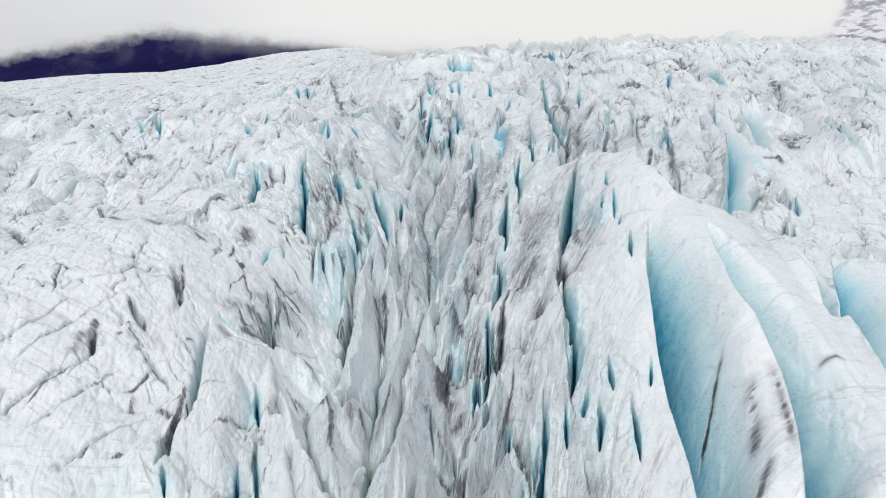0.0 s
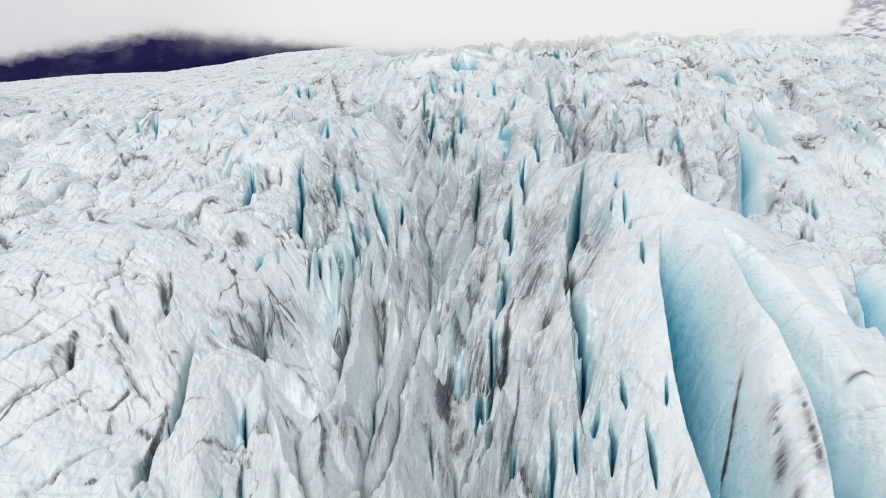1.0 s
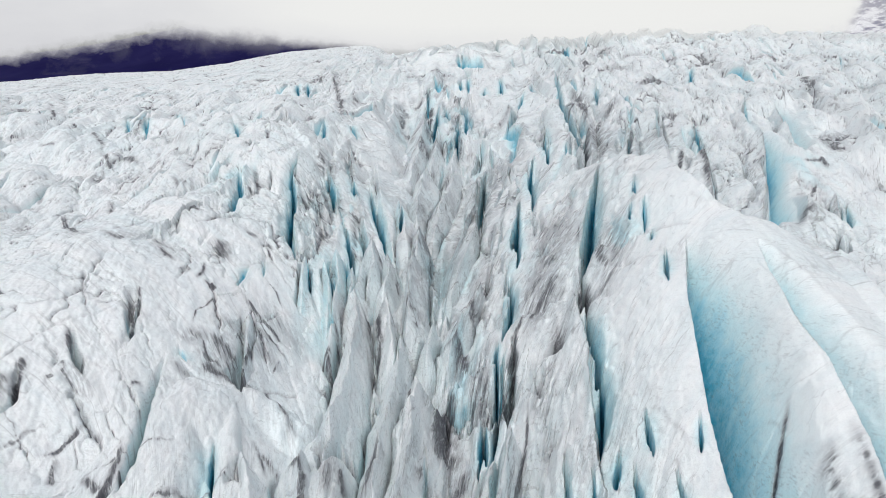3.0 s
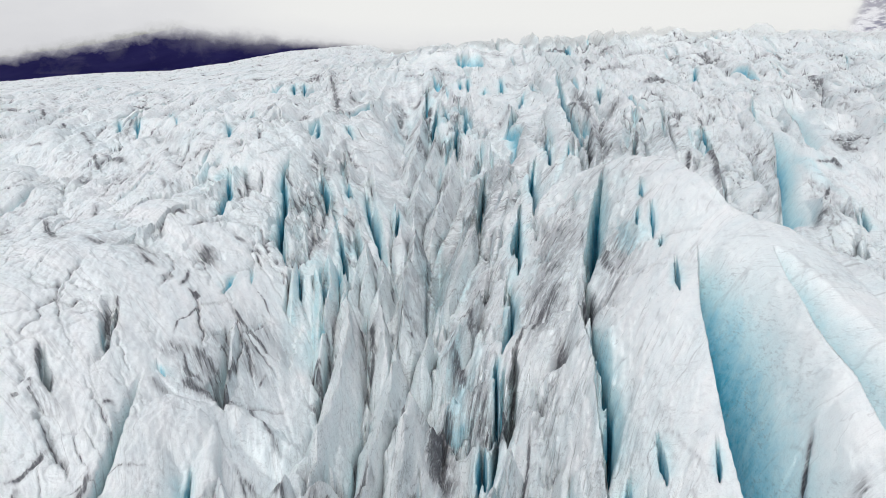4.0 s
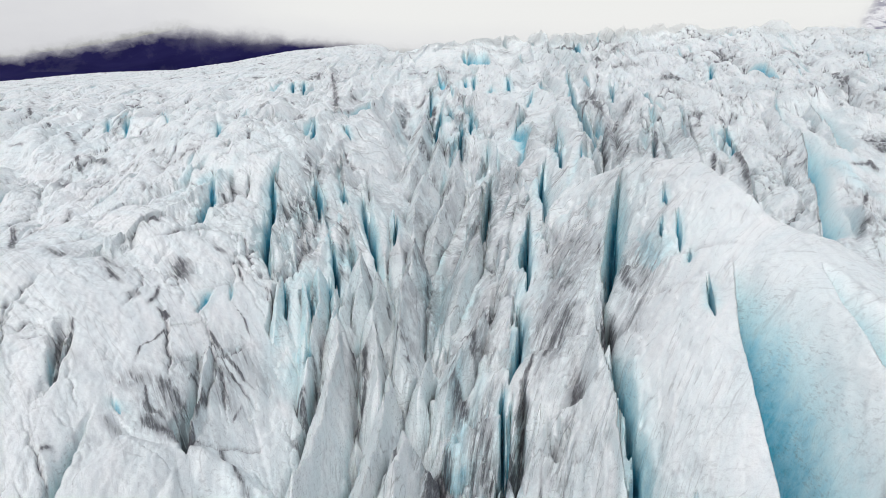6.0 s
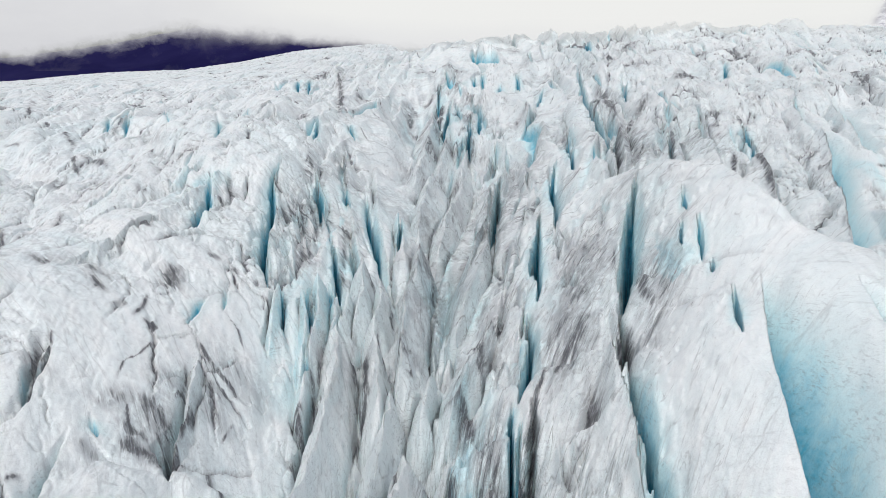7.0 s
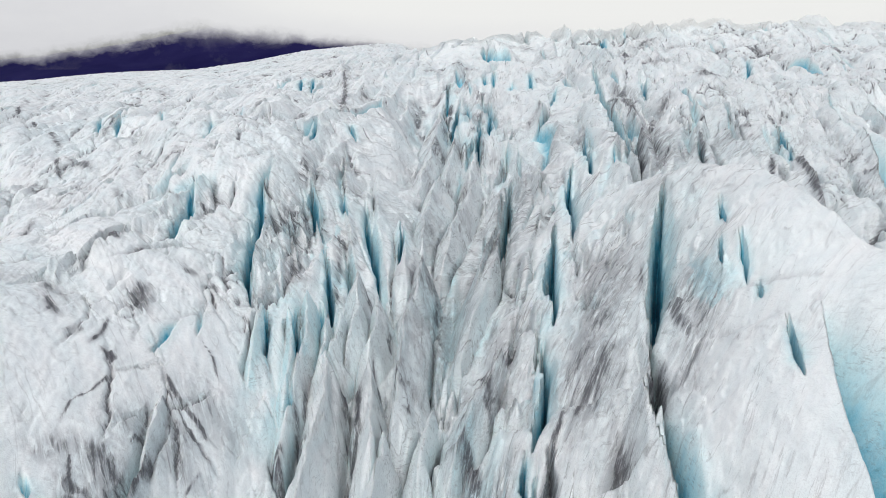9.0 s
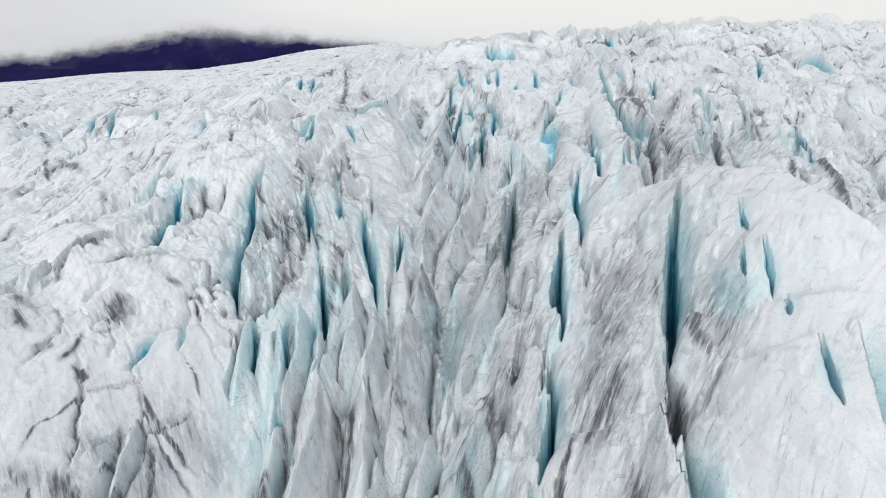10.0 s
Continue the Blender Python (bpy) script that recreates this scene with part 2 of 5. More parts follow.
def smudge(line, width, amount):
    """A dark band along a line in plan: dust and grit melted out, in the trough with painted shade."""
    SMUDGES.append((line, width, amount))


def lattice(ix, iy, seed):
    h = (ix * 374761393 + iy * 668265263 + seed * 362437) & 0xFFFFFFFF
    h = ((h ^ (h >> 13)) * 1274126177) & 0xFFFFFFFF
    return ((h ^ (h >> 16)) & 0xFFFF) * (1 / 32767.5) - 1


def value(x, y, seed):
    """Smooth gradient noise between about -1 and 1 over arrays."""
    fx, fy = np.floor(x), np.floor(y)
    ix, iy = fx.astype(np.int64), fy.astype(np.int64)
    u, v = x - fx, y - fy

    def corner(i, j):
        turn = lattice(ix + i, iy + j, seed) * np.pi
        return np.cos(turn) * (u - i) + np.sin(turn) * (v - j)

    su, sv = u * u * u * (u * (u * 6 - 15) + 10), v * v * v * (v * (v * 6 - 15) + 10)
    a, b, c, d = corner(0, 0), corner(1, 0), corner(0, 1), corner(1, 1)
    return ((a + (b - a) * su) * (1 - sv) + (c + (d - c) * su) * sv) * 1.5


def layers(x, y, seed, count, gain=0.5):
    total, size, scale = 0, 1.0, 1.0
    for k in range(count):
        total = total + size * value(x * scale + 17.3 * k, y * scale - 9.1 * k, seed + k)
        size, scale = size * gain, scale * 2.03
    return total


def ridged(x, y, seed, count, gain=0.5):
    total, size, scale = 0, 1.0, 1.0
    for k in range(count):
        total = total + size * (1 - np.abs(value(x * scale + 5.7 * k, y * scale + 3.1 * k, seed + k)) * 2)
        size, scale = size * gain, scale * 2.07
    return total


def billow(x, y, seed, count, gain=0.5):
    """Rounded lumps with sharp gullies between them."""
    total, size, scale = 0, 1.0, 1.0
    for k in range(count):
        total = total + size * (np.sqrt(value(x * scale + 2.9 * k, y * scale + 8.3 * k, seed + k) ** 2 + 0.0008) * 2.4 - 0.75)
        size, scale = size * gain, scale * 2.1
    return total


def blocks(x, y, seed):
    """Cells of broken ice: how far each place lies from the joint between two blocks, and a number of its own for each block."""
    ix, iy = np.floor(x).astype(np.int64), np.floor(y).astype(np.int64)
    first, second, mark = np.full(x.shape, 9.0), np.full(x.shape, 9.0), np.zeros(x.shape)
    for i in (-1, 0, 1):
        for j in (-1, 0, 1):
            a, b = lattice(ix + i, iy + j, seed), lattice(ix + i, iy + j, seed + 7)
            d = np.hypot(ix + i + 0.5 + 0.42 * a - x, iy + j + 0.5 + 0.42 * b - y)
            nearer = d < first
            second = np.where(nearer, first, np.minimum(second, d))
            mark = np.where(nearer, a, mark)
            first = np.where(nearer, d, first)
    return second - first, mark


def envelope(x, y):
    bearing = -x / np.maximum(y, 30)
    west = np.clip((bearing - 0.15) / 0.15, 0, 1)
    west = west * west * (3 - 2 * west)
    z = np.interp(y, SLOPE_Y, SLOPE_Z) * (1 - west) + np.interp(y, WEST_Y, WEST_Z) * west
    # to the west the ice climbs on to a far crest, to the east it ends at a near one
    rise = np.interp(bearing, RISE_WEST, RISE_SHARE) * np.interp(y, RISE_Y, RISE_GROW)
    k = np.clip((y - 150) / 70, 0, 1) * np.clip(bearing / 0.09, 0, 1)
    k = k * k * (3 - 2 * k)
    z = z * (1 - k) + (30 + y * rise) * k
    east = np.clip((-bearing - 0.1) / 0.1, 0, 1)
    z = z + east * 3.0 * np.clip((y - 230) / 60, 0, 1)
    for a, b, rx, ry, h in SWELLS:
        z = z + h * np.exp(-((x - a) / rx) ** 2 - ((y - b) / ry) ** 2)
    return z


def from_trough(x, y):
    return x + 2 - 0.03 * (y - 90)


def across(x, y):
    """Distance across the stream: the layers of the ice lean in towards the trough on both sides."""
    d = from_trough(x, y)
    lean = 0.3 * np.tanh(d / 15) * np.exp(-(d / 40) ** 2)
    return x - lean * np.clip(y - 100, -55, 35)


def along(line, x, y):
    """Signed distance to a line (right of its direction is positive) and the share of its length, over arrays."""
    best = np.full(x.shape, 1e9)
    side, share = np.zeros_like(x), np.zeros_like(x)
    lengths = [math.hypot(b[0] - a[0], b[1] - a[1]) for a, b in zip(line, line[1:])]
    total, done = sum(lengths), 0.0
    for (a, b), n in zip(zip(line, line[1:]), lengths):
        dx, dy = (b[0] - a[0]) / n, (b[1] - a[1]) / n
        px, py = x - a[0], y - a[1]
        k = np.clip(px * dx + py * dy, 0, n)
        qx, qy = px - k * dx, py - k * dy
        d = np.hypot(qx, qy)
        near = d < best
        best = np.where(near, d, best)
        side = np.where(near, np.sign(px * dy - py * dx), side)
        share = np.where(near, (done + k) / total, share)
        done += n
    return best * side, share


def near_line(line, reach, x, y):
    xs, ys = [p[0] for p in line], [p[1] for p in line]
    return np.nonzero((x > min(xs) - reach) & (x < max(xs) + reach) & (y > min(ys) - reach) & (y < max(ys) + reach))[0]


def taper(share, end=0.25):
    k = np.clip(np.minimum(share, 1 - share) / end, 0, 1)
    return k * (1.6 - 0.6 * k)


swell(-8, 84, 9, 24, -5.8)
swell(23, 84, 9, 24, 2.8)
swell(0, 120, 13, 34, -2.2)
swell(0, 70, 9, 20, -1.6)
swell(18, 100, 11, 28, 3.9)
swell(63, 235, 47, 94, 2.2)
swell(0, 145, 16, 41, -4.4)
swell(-54, 120, 13, 34, -1.0)
swell(-26, 145, 16, 41, 3.5)
swell(8, 84, 9, 24, -2.1)
swell(19, 70, 9, 20, 1.7)
swell(26, 145, 16, 41, 2.5)
swell(38, 84, 17, 34, -2.8)
swell(-30, 84, 9, 24, 2.4)
swell(-43, 120, 24, 48, -2.4)
swell(0, 180, 20, 50, -2.9)
CALM = [(22, 66, 12, 34, 0.92), (24, 75, 9, 15, 0.85), (-27, 74, 15, 30, 0.5), (-18, 84, 8, 20, 0.8), (-11, 72, 5, 14, 0.6), (42, 128, 4.5, 24, 0.85), (33, 68, 7, 14, 0.8), (-31, 96, 9, 12, 0.5)]


# left slits
crevasse(((-13.8, 99.1), (-14.9, 102.3), (-15.7, 106), (-16.3, 112), (-17.5, 119.1), (-17.7, 125)), 1.41, 0.2, 6, 1.4, 1)
crevasse(((-21.4, 102.1), (-21.2, 105.4), (-21.2, 108.4), (-22, 113.1), (-23.5, 119.8)), 1.52, 0.2, 3, 1.3, 0.8)
crevasse(((-26.2, 130.6), (-27.7, 138), (-33, 158.7)), 1.41, 0.28, 3.5, 1.3, 0.8)
crevasse(((-25.8, 142.7), (-29.3, 160.6)), 1.06, 0.3, 3, 1.3, 0.7)
crevasse(((-47.9, 183.4), (-55.1, 204)), 1.03, 0.41, 2.5, 1.3, 0.6)
crevasse(((-50.3, 170), (-55.7, 186.8)), 0.95, 0.38, 2.5, 1.3, 0.6)
crevasse(((-31, 207.6), (-36, 237.3)), 0.71, 0.35, 3, 1.6, 1)
crevasse(((-29.1, 207.4), (-33.3, 236.4)), 0.7, 0.35, 3, 1.6, 1)
crevasse(((-16.3, 135.8), (-16.9, 141.4), (-18.2, 151.3)), 0.55, 0.28, 3.5, 1.6, 1)
crevasse(((-13, 147.3), (-14.7, 153.5)), 0.44, 0.29, 3, 1.6, 1)
crevasse(((-11.3, 114.3), (-12.5, 117.8), (-13.3, 121.1), (-14.6, 126.4)), 0.61, 0.28, 5, 1.6, 1)
crevasse(((-8.8, 100.6), (-9.3, 105.1), (-10.3, 109.7), (-11.3, 114.5)), 0.58, 0.24, 6, 1.6, 1)
crevasse(((-10.1, 119.9), (-10.9, 123), (-11.9, 128.4)), 0.4, 0.17, 4, 1.6, 1)
crevasse(((-6.3, 110.8), (-7.4, 116.6), (-8.8, 122.3), (-9.9, 130.7)), 0.99, 0.33, 4, 1.3, 0.8)
crevasse(((-5, 112.1), (-5.2, 118.6), (-5.8, 124.7)), 0.16, 0.27, 6, 2, 1)
crevasse(((-8.1, 107.4), (-8.8, 111.1), (-9.7, 115.8)), 0.4, 0.35, 5, 1.6, 0.8)
# central trough
crevasse(((-4, 108), (-4.6, 127), (-6, 142), (-3, 160), (-8, 182), (-9, 235)), 5, 6, 5, 1, 0.12)
crevasse(((20, 140), (20, 156), (18, 172)), 2.5, 3, 3.5, 1.1, 0.1)
crevasse(((-2.7, 170.4), (-2.7, 190.5), (-2.5, 213.7)), 1.36, 0.49, 6, 1.4, 1)
crevasse(((1.1, 157.8), (1.2, 170.2), (1.4, 192.1)), 0.52, 0.69, 5, 1.5, 1)
crevasse(((-0.5, 189.3), (-1.1, 205)), 0.5, 0.5, 4, 1.5, 1)
crevasse(((2.6, 172.8), (3.1, 198.1)), 0.47, 0.65, 3, 1.5, 0.9)
crevasse(((6.9, 202.3), (7.3, 224)), 0.44, 0.44, 3, 1.5, 1)
crevasse(((3.9, 221.2), (3.8, 236.7)), 0.36, 0.36, 3, 1.5, 1)
crevasse(((2.2, 221.7), (2, 233.8)), 0.36, 0.36, 3, 1.5, 1)
crevasse(((10.3, 205), (10.7, 225.1)), 0.45, 0.45, 3, 1.5, 1)
crevasse(((14.6, 237.4), (15.1, 262.3)), 0.4, 0.53, 3, 1.5, 0.4)
crevasse(((12.7, 192), (15.1, 210.2)), 0.62, 0.41, 3, 1.4, 0.8)
crevasse(((22.5, 158.5), (31, 219.5)), 0.97, 0.48, 4, 1.3, 0.7)
crevasse(((29.2, 252), (32.3, 295.1)), 0.88, 0.88, 3, 1.3, 1)
crevasse(((35.6, 268.3), (57.7, 442.5)), 1.18, 1.18, 3, 1.3, 0.8)
crevasse(((26.2, 258.4), (27.7, 287.4)), 0.73, 0.73, 3, 1.3, 0.8)
# centre right
crevasse(((9, 107.7), (9, 111.4), (9.2, 118.7), (9.7, 124.2), (10.9, 133.3)), 0.49, 0.33, 5, 1.6, 1)
crevasse(((11.4, 120.3), (11.9, 127.4), (12.6, 138.4), (14.1, 153.3)), 0.32, 0.38, 5, 1.6, 1)
crevasse(((13.3, 119.3), (14.2, 126.9)), 0.17, 0.17, 3, 1.6, 1)
crevasse(((6, 92.8), (6.3, 95.4), (6.5, 101.1), (7.1, 108), (7.9, 114)), 0.4, 0.54, 8, 1.8, 1)
crevasse(((3.2, 109.9), (3.7, 119.1), (4.4, 133.1), (5.4, 147.8)), 0.83, 0.59, 7, 1.5, 0.5)
crevasse(((1.6, 109.3), (1.9, 114.3), (2, 123.1)), 0.16, 0.21, 4, 1.6, 1)
crevasse(((10.7, 85.5), (11.5, 88.6), (12.3, 93.4), (13.4, 99), (14.7, 105.5)), 0.24, 1.45, 9, 1.5, 1)
crevasse(((9.6, 78.1), (10.3, 81.8), (10.7, 86.3)), 0.33, 0.66, 8, 1.5, 0.3)
crevasse(((9.3, 67.6), (9.8, 70.6), (9.7, 73.8), (9.9, 75.8), (10.1, 79.4)), 0.14, 0.52, 7, 1.6, 1)
crevasse(((4.3, 80.1), (4.7, 84.2), (5.3, 87.7), (5.5, 92.9)), 0.18, 0.78, 8, 1.7, 1)
crevasse(((3.1, 71.9), (3.7, 75.7), (3.8, 79.9)), 0.24, 0.24, 6, 1.6, 0.8)
crevasse(((4.2, 70.7), (4.7, 75.6), (5.1, 80.7)), 0.6, 0.6, 4, 1.2, 0.2)
# the fins of the near trough
blade(((-9.3, 86), (-9.5, 92), (-10.6, 101.6)), 0.64, 0.57, 2)
blade(((-1.2, 81.2), (-1, 87.6)), 0.97, 1.06, 2.5)
crevasse(((-9, 100.1), (-10, 104.5)), 0.57, 0.24, 3.5, 1.4, 1)
crevasse(((-9.7, 94.5), (-10.7, 98.5), (-11.4, 102.9)), 0.23, 0.19, 3, 1.4, 1)
crevasse(((3.7, 76.5), (3.7, 78.3), (4, 81.1)), 0.13, 0.11, 3, 1.5, 1)
crevasse(((-12.1, 94.6), (-12.3, 96.9), (-13.3, 101.3)), 0.15, 0.15, 2.5, 1.5, 0.9)
crevasse(((-9.7, 89), (-9.5, 90.8), (-10.2, 92.8)), 0.35, 0.14, 2, 1.4, 0.8)
crevasse(((-8.9, 81.3), (-8.8, 83.4), (-8.9, 88.6), (-8.9, 93.6)), 0.45, 0.65, 1.5, 1.2, 0.2)
crevasse(((-16.9, 73.1), (-17.7, 74.5)), 0.32, 0.21, 1.5, 1.3, 0.7)
crevasse(((-17, 88.4), (-17, 90.8), (-16.9, 93.9)), 0.35, 0.18, 1, 1.2, 0.6)
crevasse(((-15.7, 92.6), (-15.9, 93.9), (-16.3, 96.8)), 0.29, 0.18, 1, 1.2, 0.4)
blade(((-6.4, 58.7), (-7.3, 70.8)), 1.57, 1.18, 1.2, dull=True)
crevasse(((2.6, 65.9), (2.7, 73.8)), 0.25, 0.17, 4, 1.4, 1)
crevasse(((2.6, 63.8), (3.5, 71.1), (4.5, 79.9)), 0.34, 0.21, 4, 1.4, 0.8)
crevasse(((4, 57), (4.5, 61.3)), 0.14, 0.14, 2, 1.4, 1)
crevasse(((-0.5, 56.8), (-0.8, 61), (-1, 67.7)), 0.15, 0.11, 1.2, 1.4, 0.4)
crevasse(((-0.1, 97), (-0.6, 103.8), (-0.5, 115.1)), 1.17, 1.67, 2.5, 1.1, 0.3)
# upper right
crevasse(((15.8, 90.9), (15.9, 92.6), (16.5, 96.1)), 0.07, 0.1, 3, 1.6, 1)
crevasse(((14.4, 86.6), (15.4, 91.1)), 0.07, 0.07, 3, 1.6, 1)
crevasse(((15.4, 84.7), (16.1, 89.7)), 0.07, 0.09, 3, 1.6, 1)
crevasse(((15.4, 82.4), (15.9, 85)), 0.07, 0.07, 3, 1.6, 1)
crevasse(((15, 74.7), (15.1, 75.9), (15.5, 78.3), (15.9, 80.1)), 0.15, 0.19, 5, 1.6, 1)
crevasse(((22.7, 82.7), (21.4, 86.5), (20.6, 91.9), (20.6, 100.9), (18.2, 105.6), (15.2, 112.1)), 0.7, 6.5, 6.5, 1, 0.1)
crevasse(((46.4, 198.5), (52, 222.9)), 0.45, 0.45, 3, 1.4, 0.8)
crevasse(((15, 115.2), (16.3, 131.9), (19, 175.7), (24, 237.2)), 1.22, 1.74, 6, 1.3, 0.55)
crevasse(((38.1, 126.7), (37.7, 130), (39.7, 140.4), (44.4, 157)), 0.22, 1.63, 4, 1.25, 0.8)
crevasse(((25.9, 88), (31.8, 105.2), (33, 111.2), (35.8, 118.9), (38.1, 126.7), (39.7, 140.4)), 0.3, 2.2, 3.8, 1.1, 0.62)
crevasse(((43, 123.9), (42.1, 128), (44.3, 138.7), (50.6, 163.5)), 0.3, 2.8, 4.4, 1.1, 0.62)
crevasse(((27.1, 110.8), (27.4, 115), (29.1, 124.2), (31.5, 134.9)), 0.5, 0.37, 4, 1.4, 0.9)
crevasse(((48.8, 209), (54.9, 234.7)), 0.5, 0.99, 3, 1.4, 0.8)
crevasse(((17.9, 106.3), (21, 123.7)), 0.11, 0.23, 2, 1.4, 0.6)
crevasse(((90.3, 236.8), (98.5, 258.4)), 0.44, 1.46, 2, 1.3, 0.5)
crevasse(((37.9, 100.8), (39.9, 107.8)), 0.28, 0.55, 4, 1.4, 0.9)
crevasse(((-53, 169.9), (-62.3, 195.9)), 0.82, 0.31, 2, 1.3, 0.7)
crevasse(((-50.3, 169.6), (-55.1, 187.8)), 1, 0.3, 2, 1.3, 0.8)
crevasse(((-44.5, 172.4), (-52.6, 198.3)), 0.51, 0.31, 1.5, 1.3, 0.6)
# near
crevasse(((12.8, 42.2), (13.2, 45.4), (13.6, 50), (13.8, 55.4), (14.3, 60.7), (15, 65.9), (15.9, 72.5), (17.3, 79.8)), 0.15, 3.94, 9, 1.1, 0.85)
crevasse(((13.8, 55), (14.3, 57.8)), 0.11, 0.14, 3, 1.6, 0.6)
crevasse(((17.7, 43.1), (18.9, 47.1), (20.2, 51.7), (21, 56.4), (21.2, 61.4), (20.9, 65.8), (21.1, 71.8), (21.6, 77.5)), 0.23, 3.27, 8, 1.1, 0.8)
crevasse(((28.4, 68.4), (29.5, 74.7), (30.6, 82.8), (30.4, 90.6)), 0.25, 2.54, 6, 1.12, 0.85)
crevasse(((28.8, 54.8), (29.8, 62.4), (31.6, 73), (37.7, 91.7)), 0.23, 3.76, 6, 1.1, 0.85)
crevasse(((8.4, 60.6), (9, 63.9), (9.7, 67.9), (9.7, 72.4)), 0.24, 0.61, 6, 1.5, 1)
crevasse(((10.8, 58.4), (10.9, 60.1), (11.1, 63)), 0.15, 0.19, 4, 1.6, 1)
crevasse(((8.8, 57.9), (9.6, 61.3)), 0.3, 0.22, 4, 1.4, 1)
crevasse(((9.2, 53.8), (9.7, 56.2), (10, 59.4)), 0.14, 0.21, 4, 1.5, 1)
crevasse(((11, 50.9), (11.3, 53.9), (11.6, 57.2)), 0.17, 0.21, 5, 1.6, 1)
crevasse(((12.9, 57.3), (13.6, 60.8)), 0.07, 0.07, 2, 1.6, 1)
crevasse(((4.7, 45.9), (5.8, 53.8), (6.4, 56.5), (6.9, 62.9)), 0.83, 0.14, 5, 1.2, 1)
crevasse(((7.2, 53.1), (7.8, 59.2)), 0.11, 0.11, 2, 1.4, 1)
crevasse(((2.1, 64.8), (2.4, 68.4), (2.7, 73.3)), 0.21, 0.21, 4, 1.4, 1)
crevasse(((-11.6, 58.4), (-12.3, 61.2), (-13.1, 65.2)), 0.39, 0.12, 3, 1.4, 1)
crevasse(((-11, 48.7), (-11.8, 52.2), (-12.2, 54.6)), 0.2, 0.1, 3, 1.4, 1)
crevasse(((-10, 49.1), (-11.2, 54.6), (-11.7, 58.1)), 0.14, 0.28, 2, 1.3, 0.6)
crevasse(((-13, 71.9), (-14, 74.8), (-15, 82.4)), 2.12, 0.28, 2.5, 1.2, 0.15)
crevasse(((-20.2, 72.4), (-21.4, 75.2), (-22.5, 78.5)), 0.28, 0.28, 1.5, 1.2, 0.3)
crevasse(((-15.8, 56), (-16, 59), (-17.1, 65.4), (-18.2, 72.7)), 0.6, 0.6, 2.5, 1.2, 0.2)
crevasse(((-15.8, 50.5), (-16.2, 54.5), (-15.9, 56.8)), 0.49, 0.42, 3, 1.3, 0.3)
crevasse(((-14.7, 48.1), (-15.6, 51)), 0.13, 0.13, 3, 1.4, 1)
crevasse(((1.5, 50.4), (0.5, 55.3), (0.2, 61.4)), 1.05, 1.05, 3, 1.1, 0.1)
crevasse(((1.1, 51.1), (2.4, 58.1), (4, 69.3)), 0.67, 0.67, 4, 1.2, 0.3)
crevasse(((-21.2, 66.9), (-22.6, 69.3), (-24.1, 72.3)), 0.53, 0.53, 2, 1.2, 0.2)
crevasse(((-24.5, 60.4), (-24.1, 63.7), (-25.3, 67.3)), 0.58, 0.58, 2, 1.2, 0.1)
crevasse(((15.7, 56.4), (17.3, 59.4), (18.6, 61.5)), 0.08, 0.11, 1.2, 1.4, 0)
blade(((-8.1, 49.6), (-10.2, 58.5), (-12.2, 65.7), (-14, 73.5)), 2.34, 0.55, 1.4, dull=True)
blade(((-12.7, 48.4), (-13.7, 53.8), (-14.5, 61.6), (-15.7, 71.1)), 1.5, 1.5, 1.4, dull=True)
# wedges of ice
# near trough
blade(((-7.0, 61.9), (-6.7, 72.9), (-7.1, 86.0), (-7.9, 94.5)), 2.61, 1.89, 5)
blade(((-4.0, 54.0), (-3.4, 58.4), (-3.5, 67.6), (-3.4, 78.5), (-3.5, 86.1)), 1.89, 1.89, 5)
blade(((-3.6, 46.6), (-2.6, 53.5), (-1.9, 62.8), (-1.9, 74.9)), 2.9, 3.19, 5)
blade(((1.5, 51.8), (3.0, 57.6), (4.0, 64.6)), 1.74, 1.16, 4)
blade(((-1.1, 46.6), (-1.0, 49.1), (-0.9, 52.2)), 1.89, 1.74, 4)
blade(((-5.7, 50.0), (-7.2, 56.3), (-8.0, 64.3)), 2.17, 2.17, 3)
blade(((-5.7, 47.4), (-6.5, 49.3), (-9.0, 55.8), (-10.8, 62.2)), 3.62, 1.74, 3)
blade(((2.5, 47.0), (2.9, 48.8), (3.7, 51.9)), 1.74, 1.45, 3)
# fins in the middle of the trough
blade(((-6.9, 81.5), (-7.0, 85.9), (-7.3, 90.3), (-8.0, 94.9)), 2.32, 1.3, 5)
blade(((-7.3, 98.1), (-7.0, 101.0), (-7.5, 106.9)), 1.74, 1.45, 4.5)
blade(((-4.1, 81.4), (-4.3, 85.8), (-4.7, 91.3), (-5.4, 94.9)), 1.45, 1.3, 4.5)
blade(((-5.8, 97.4), (-5.6, 100.2), (-5.7, 104.0)), 1.01, 1.3, 3)
blade(((-3.1, 102.5), (-2.9, 105.7), (-3.0, 110.8)), 2.32, 2.17, 5)
blade(((-3.2, 84.5), (-3.0, 88.3), (-3.2, 93.4), (-3.3, 97.7), (-3.3, 102.5)), 1, 3.2, 5.5)
blade(((-9.5, 89.7), (-9.7, 94.7), (-10.0, 98.4), (-10.6, 102.3)), 1.01, 1.45, 4)
blade(((-8.5, 94.9), (-8.7, 98.0), (-9.2, 101.2)), 0.87, 1.01, 3)
blade(((-10.1, 90.6), (-10.3, 95.0), (-11.2, 99.6)), 1.01, 1.16, 3)
blade(((-12.4, 92.0), (-12.5, 94.5), (-13.1, 98.7)), 1.45, 1.16, 2.5)
blade(((-8.4, 96.2), (-8.0, 98.3), (-8.2, 101.7)), 0.87, 1.16, 3)
